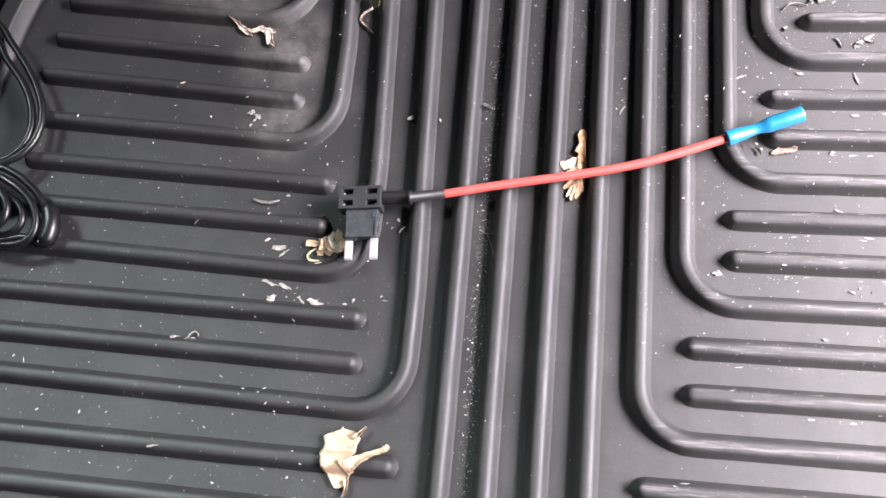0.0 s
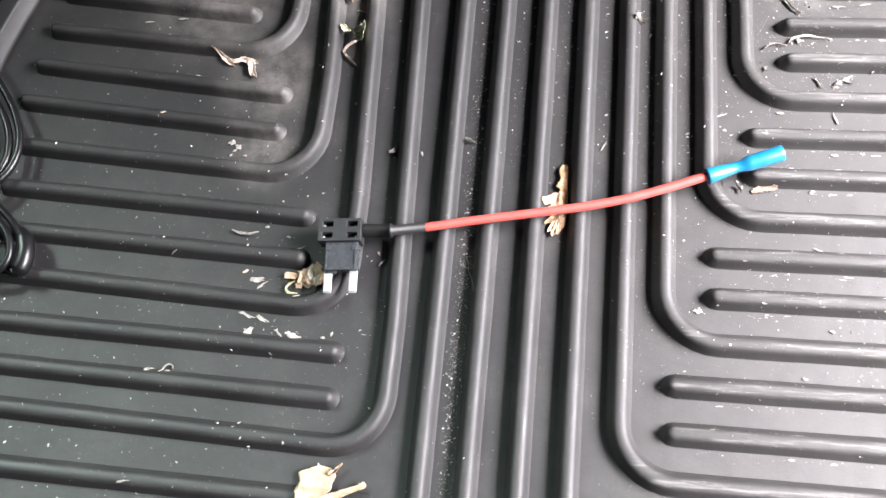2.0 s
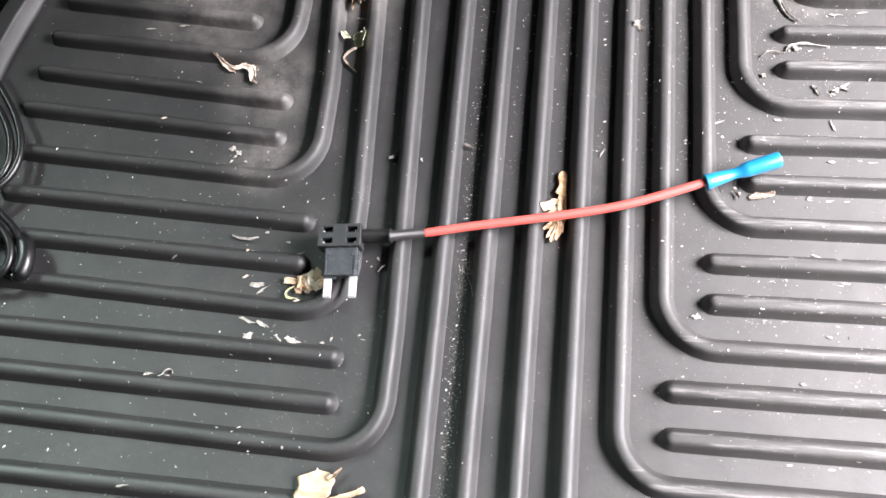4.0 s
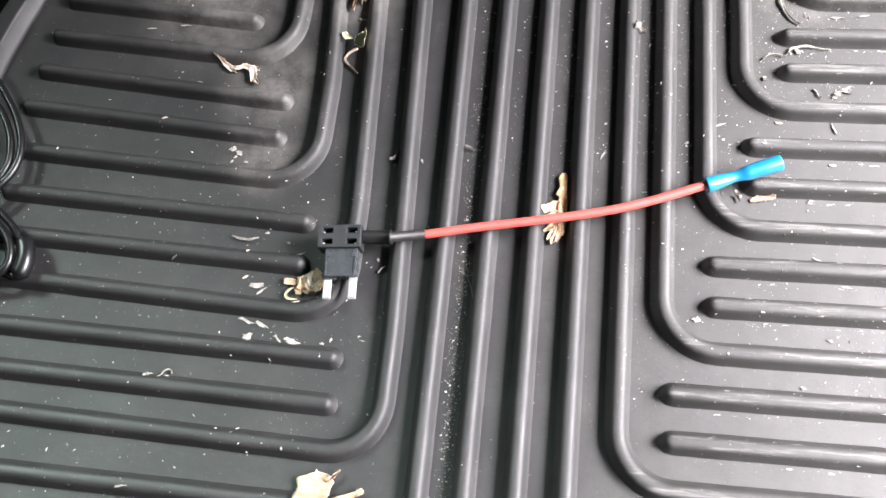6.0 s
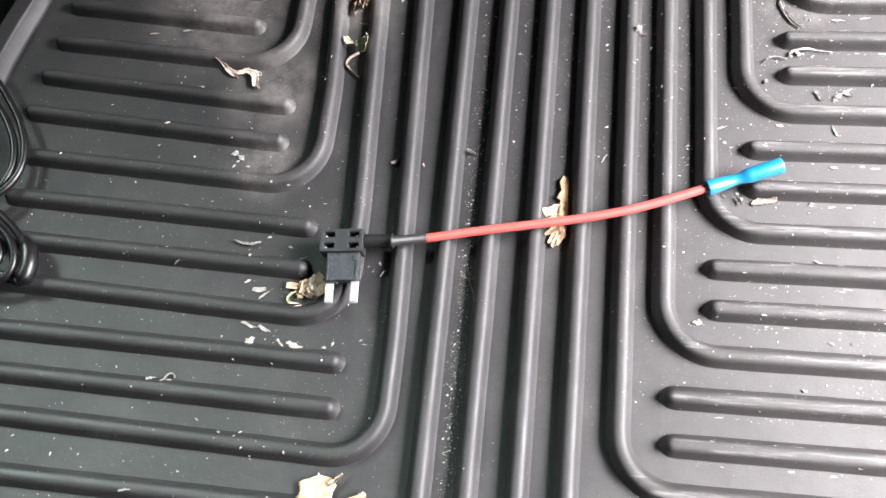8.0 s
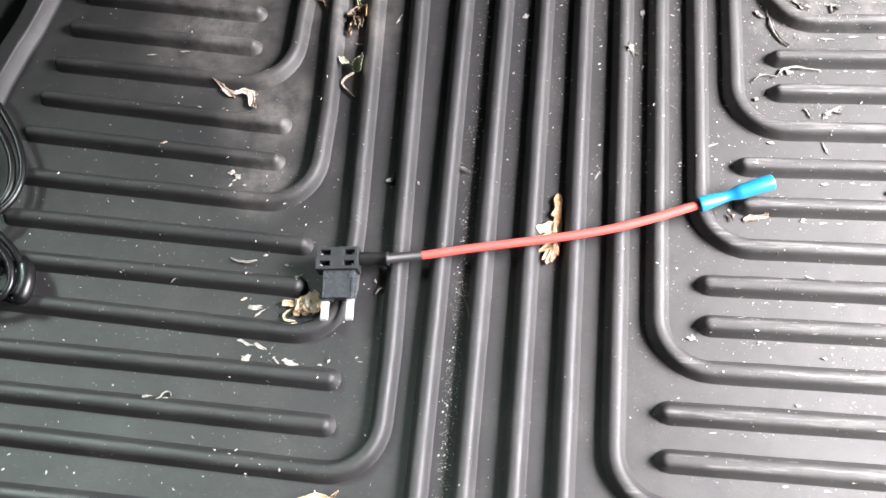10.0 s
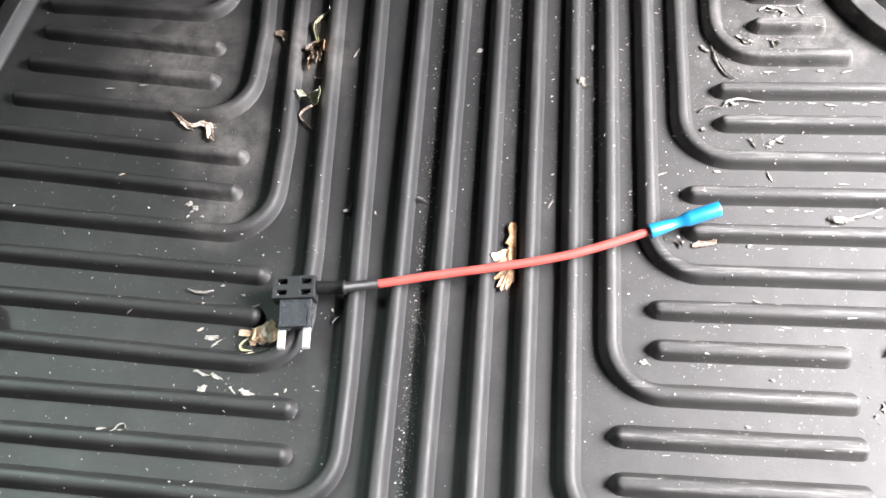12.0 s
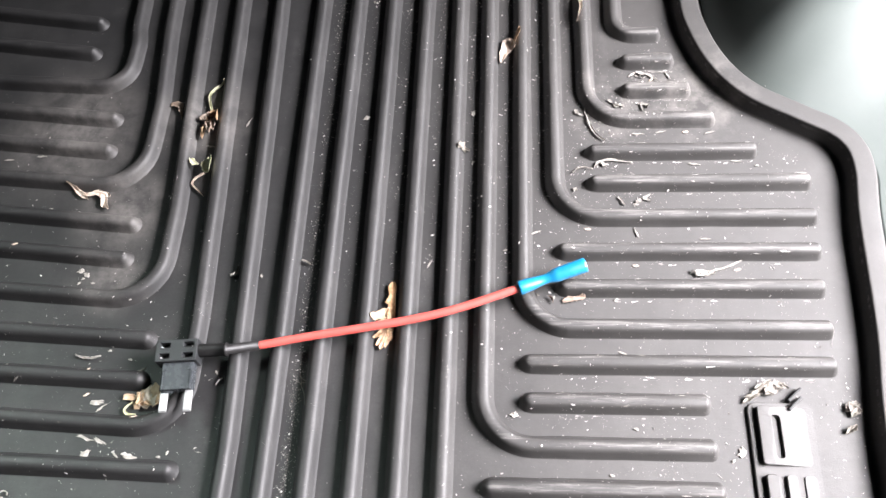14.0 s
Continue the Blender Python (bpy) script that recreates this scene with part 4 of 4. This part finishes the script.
def chip_mesh(length, width, seed, thick=0.0002):
    """A splintered flat chip lying in the xy plane round its own origin."""
    bm = bmesh.new()
    n = 15
    ring = []
    for k in range(n):
        a = 2 * math.pi * k / n
        r = 1 + 0.9 * noise.noise((k * 1.7, seed, 0.5)) * (0.4 + 0.6 * abs(math.cos(a)))
        x, y = length / 2 * math.cos(a) * r, width / 2 * math.sin(a) * r
        ring.append((x, y + 0.12 * width * math.sin(x / length * 7 + seed), 0.3 * width * noise.noise((a, seed, 2.0))))
    top = [bm.verts.new((x, y, z + thick)) for x, y, z in ring]
    low = [bm.verts.new((x, y, z)) for x, y, z in ring]
    mid = bm.verts.new((0, 0, thick * 1.6))
    for k in range(n):
        j = (k + 1) % n
        bm.faces.new((top[k], top[j], mid))
        bm.faces.new((top[k], low[k], low[j], top[j]))
    bm.faces.new(list(reversed(low)))
    return bm


def place(x, y, turn, lift=0.0003):
    e = 0.6
    gx = (relief(x + e, y) - relief(x - e, y)) / (2 * e * U)
    gy = (relief(x, y + e) - relief(x, y - e)) / (2 * e * U)
    up = Vector((-gx, -gy, 1)).normalized()
    return Matrix.Translation((x * U, y * U, relief(x, y) + lift)) @ up.to_track_quat("Z", "Y").to_matrix().to_4x4() @ Matrix.Rotation(turn, 4, "Z")


CHIP_LABEL = "pale splintered wood chip lying on the black mat"
chips = []
for k, (length, width, mat) in enumerate(((0.0058, 0.0010, CHIP), (0.0044, 0.0013, CHIP), (0.0024, 0.0017, CHIP), (0.0028, 0.0008, LEAF_PALE), (0.0014, 0.0008, CHIP), (0.0036, 0.0006, CHIP), (0.0058, 0.0019, CHIP), (0.0034, 0.0022, CHIP), (0.0042, 0.0007, CHIP))):
    chips.append(part("wood_chip", chip_mesh(length, width, 60.0 + k), mat, smooth=False))
SPOTS = [(-77.6, -38.4, 0, -18), (-71.4, -39.4, 1, -25), (-58.5, -45.2, 6, -10), (-63.9, -44.8, 8, -45), (-76, -44.5, 7, 30), (-76.4, -24.4, 1, 0), (-74.0, -26.4, 8, 40), (-75.6, -2.4, 4, 20), (-66.3, -6.1, 4, 0), (-60.9, -10.5, 5, 30), (-46.8, -45.2, 4, 10), (-43.6, -43.6, 4, 80), (-35, 110.8, 8, 66), (-17.5, 31.7, 4, 120), (170.4, -39.2, 7, 80), (167, -42.4, 4, 60), (128.7, 21.4, 4, 40), (103.9, 22.1, 4, 70), (84.5, 43.8, 4, 30), (70, 87.6, 4, 60), (20.6, 112.7, 2, 30), (53.2, 37.6, 5, 60), (69.6, 114.4, 2, 80), (-112, -61.8, 7, 75), (-104.5, -61.9, 4, 20), (-96.9, 33.8, 2, 10), (-93.9, 32.0, 2, -30), (-96.5, 28.0, 4, 60), (-90.4, 28.1, 4, 10), (-95.2, 30.2, 4, 40), (140.7, 101.8, 4, 5), (152.4, 102.8, 5, 8), (163.1, 102.5, 3, -5), (173.4, 102.2, 5, 12), (118.8, 53.6, 3, -15), (97.2, 52.2, 5, 20), (-29.7, -11.0, 4, 130),
         (88.3, -26.4, 2, 0), (-76.4, -23.8, 1, 5), (-81, -21, 3, 20)]
for k in range(28):
    if k < 16:
        x, y = rng.uniform(98, 205), rng.choice((-46, -30, -13.5, 1.5, 17.5, 34.5, 51, 67.5, 84, 101, 117.5, 134)) + rng.uniform(-3, 3)
        if y > 95:
            x = rng.uniform(118, 165)
        if x > 168 and y < -12:
            x -= 50
    else:
        x, y = rng.uniform(-150, -45), rng.uniform(-110, 120)
    SPOTS.append((x, y, int(rng.choice((3, 4, 4, 5, 5, 8))), rng.uniform(0, 180) if k % 2 else rng.uniform(-15, 15)))
for k, (x, y, kind, turn) in enumerate(SPOTS):
    m = place(x, y, radians(turn))
    ob = copy_thing(chips[kind], m)
    tagged(ob, CHIP_LABEL if kind != 3 and kind != 5 else "thin tan splinter lying on the black mat", "wood chip", "wood chips on the mat")
for ob in chips:
    bpy.data.objects.remove(ob)


def specks(count, draw, small, large, seed, thin=(0.35, 1.0), turn=3.14):
    """Many tiny flakes in one mesh, laid on the mat's relief."""
    r = np.random.default_rng(seed)
    verts, faces = [], []
    for _ in range(count):
        x, y = draw(r)
        size = small + (large - small) * r.random() ** 9
        n = int(r.integers(3, 6))
        m = place(x, y, r.uniform(-turn, turn), 0.00012)
        stretch = r.uniform(*thin)
        base = len(verts)
        body = r.uniform(0.10, 0.35) * min(size * stretch, 0.0009)
        for z in (0.0, body):
            for k in range(n):
                a = 2 * math.pi * k / n + r.uniform(-0.4, 0.4)
                q = r.uniform(0.4, 1.15) * size / 2 * (1.0 if z == 0 else 0.8)
                verts.append((m @ Vector((q * math.cos(a), q * stretch * math.sin(a), z)))[:])
        faces.append([base + n + k for k in range(n)])
        for k in range(n):
            j = (k + 1) % n
            faces.append((base + k, base + j, base + n + j, base + n + k))
    return verts, faces


def everywhere(r):
    return r.uniform(-205, 212), r.uniform(-120, 185)


def right_side(r):
    while True:
        x, y = r.uniform(60, 214), r.uniform(-60, 170)
        if y < 95 or x < 172 - (y - 95) * 0.2:
            return x, y


def groove(r):
    return r.normal(3.6, 1.6), r.uniform(-110, 180) if r.random() < 0.5 else r.normal(-45, 38)


def ridges(r):
    return float(r.choice((-5.3, 11, 28.4, 45.1, 61.7, 76.2, 91.5, 105.5))) + r.normal(8.6, 2.2), 185 - 165 * r.random() ** 1.4


def left_side(r):
    return r.uniform(-205, -25), r.uniform(-120, 25) if r.random() < 0.8 else r.uniform(25, 90)


def shoulder(r):
    x0, y, x1 = SHORT_RIBS[int(r.integers(0, len(SHORT_RIBS)))]
    return r.uniform(x0 + 10, x1), y + float(r.choice((-2.3, 2.2, -5.6, -5.4))) + r.normal(0, 0.35)


HEAPS = ((145, 135), (138, 120), (126, 105), (142, 98), (131, 85), (192, 96), (170, -38), (151, -42), (142, -47), (143, -26), (143, -33), (120, 170), (182, -16), (211, -22), (-76, 32), (-66, -42), (-60, -22), (128, 86), (133, 67), (142, 68), (123, 106), (126, 100), (148, 131), (140, 117), (148, 109), (115, 83))


def heaps(r):
    x, y = HEAPS[int(r.integers(0, len(HEAPS)))]
    return x + r.normal(0, 5), y + r.normal(0, 2.6)


verts, faces = [], []
LITTER = (
    (1100, heaps, 0.00022, 0.0017, 17, (0.2, 0.7)),
    (1500, left_side, 0.00028, 0.0017, 15, (0.22, 0.7)), (130, left_side, 0.0010, 0.0034, 19, (0.10, 0.3)),
    (140, right_side, 0.0008, 0.0036, 16, (0.10, 0.3)), (1300, shoulder, 0.0005, 0.0042, 18, (0.08, 0.25), 0.12),
    (3000, everywhere, 0.00022, 0.0009, 11, (0.35, 0.9)), (3700, right_side, 0.00024, 0.0013, 12, (0.25, 0.8)),
    (1300, groove, 0.00030, 0.0012, 13, (0.4, 0.9)), (2100, ridges, 0.00028, 0.0016, 14, (0.35, 0.9)))
for count, draw, small, large, seed, *how in LITTER:
    v, f = specks(count, draw, small, large, seed, *how)
    faces += [[i + len(verts) for i in q] for q in f]
    verts += v
me = bpy.data.meshes.new("debris_specks")
me.from_pydata(verts, [], faces)
me.materials.append(SPECK)
tagged(new("debris_specks", me), "tiny pale specks of dry litter scattered over the mat", "litter", kind="stuff")

# fine fibres
twig = thing("twig", "tiny dry forked twig lying in a groove", "twig")
for ends in (((8.2, -24.8), (7.4, -21.5), (6.4, -18.7), (4.8, -15.1)), ((4.8, -15.1), (3.4, -14.4), (1.8, -13.4)), ((5.2, -15.6), (4.9, -13.2), (4.1, -11.1)), ((5.0, -14.8), (6.2, -14.9), (7.1, -14.6)), ((4.4, -12.0), (5.6, -13.4), (7.0, -14.0))):
    pts = [(x * U, y * U, relief(x, y) + 0.0003) for x, y in smooth_path(ends, 4)]
    part("stem", tube_mesh(pts, [0.00014 - 0.00006 * i / len(pts) for i in range(len(pts))], 6), CHIP, twig)
for x, y in ((205, 12),):
    a, bend = rng.uniform(0, 6.28), rng.uniform(-0.5, 0.5)
    pts = []
    for i in range(9):
        x, y = x + math.cos(a) * 1.3, y + math.sin(a) * 1.3
        a += bend * 0.5
        pts.append((x * U, y * U, relief(x, y) + 0.0003))
    tagged(part("fibre", tube_mesh(pts, 0.00006, 5), CHIP), "fine pale curved fibre lying on the mat", "fibre", "fibres on the mat")
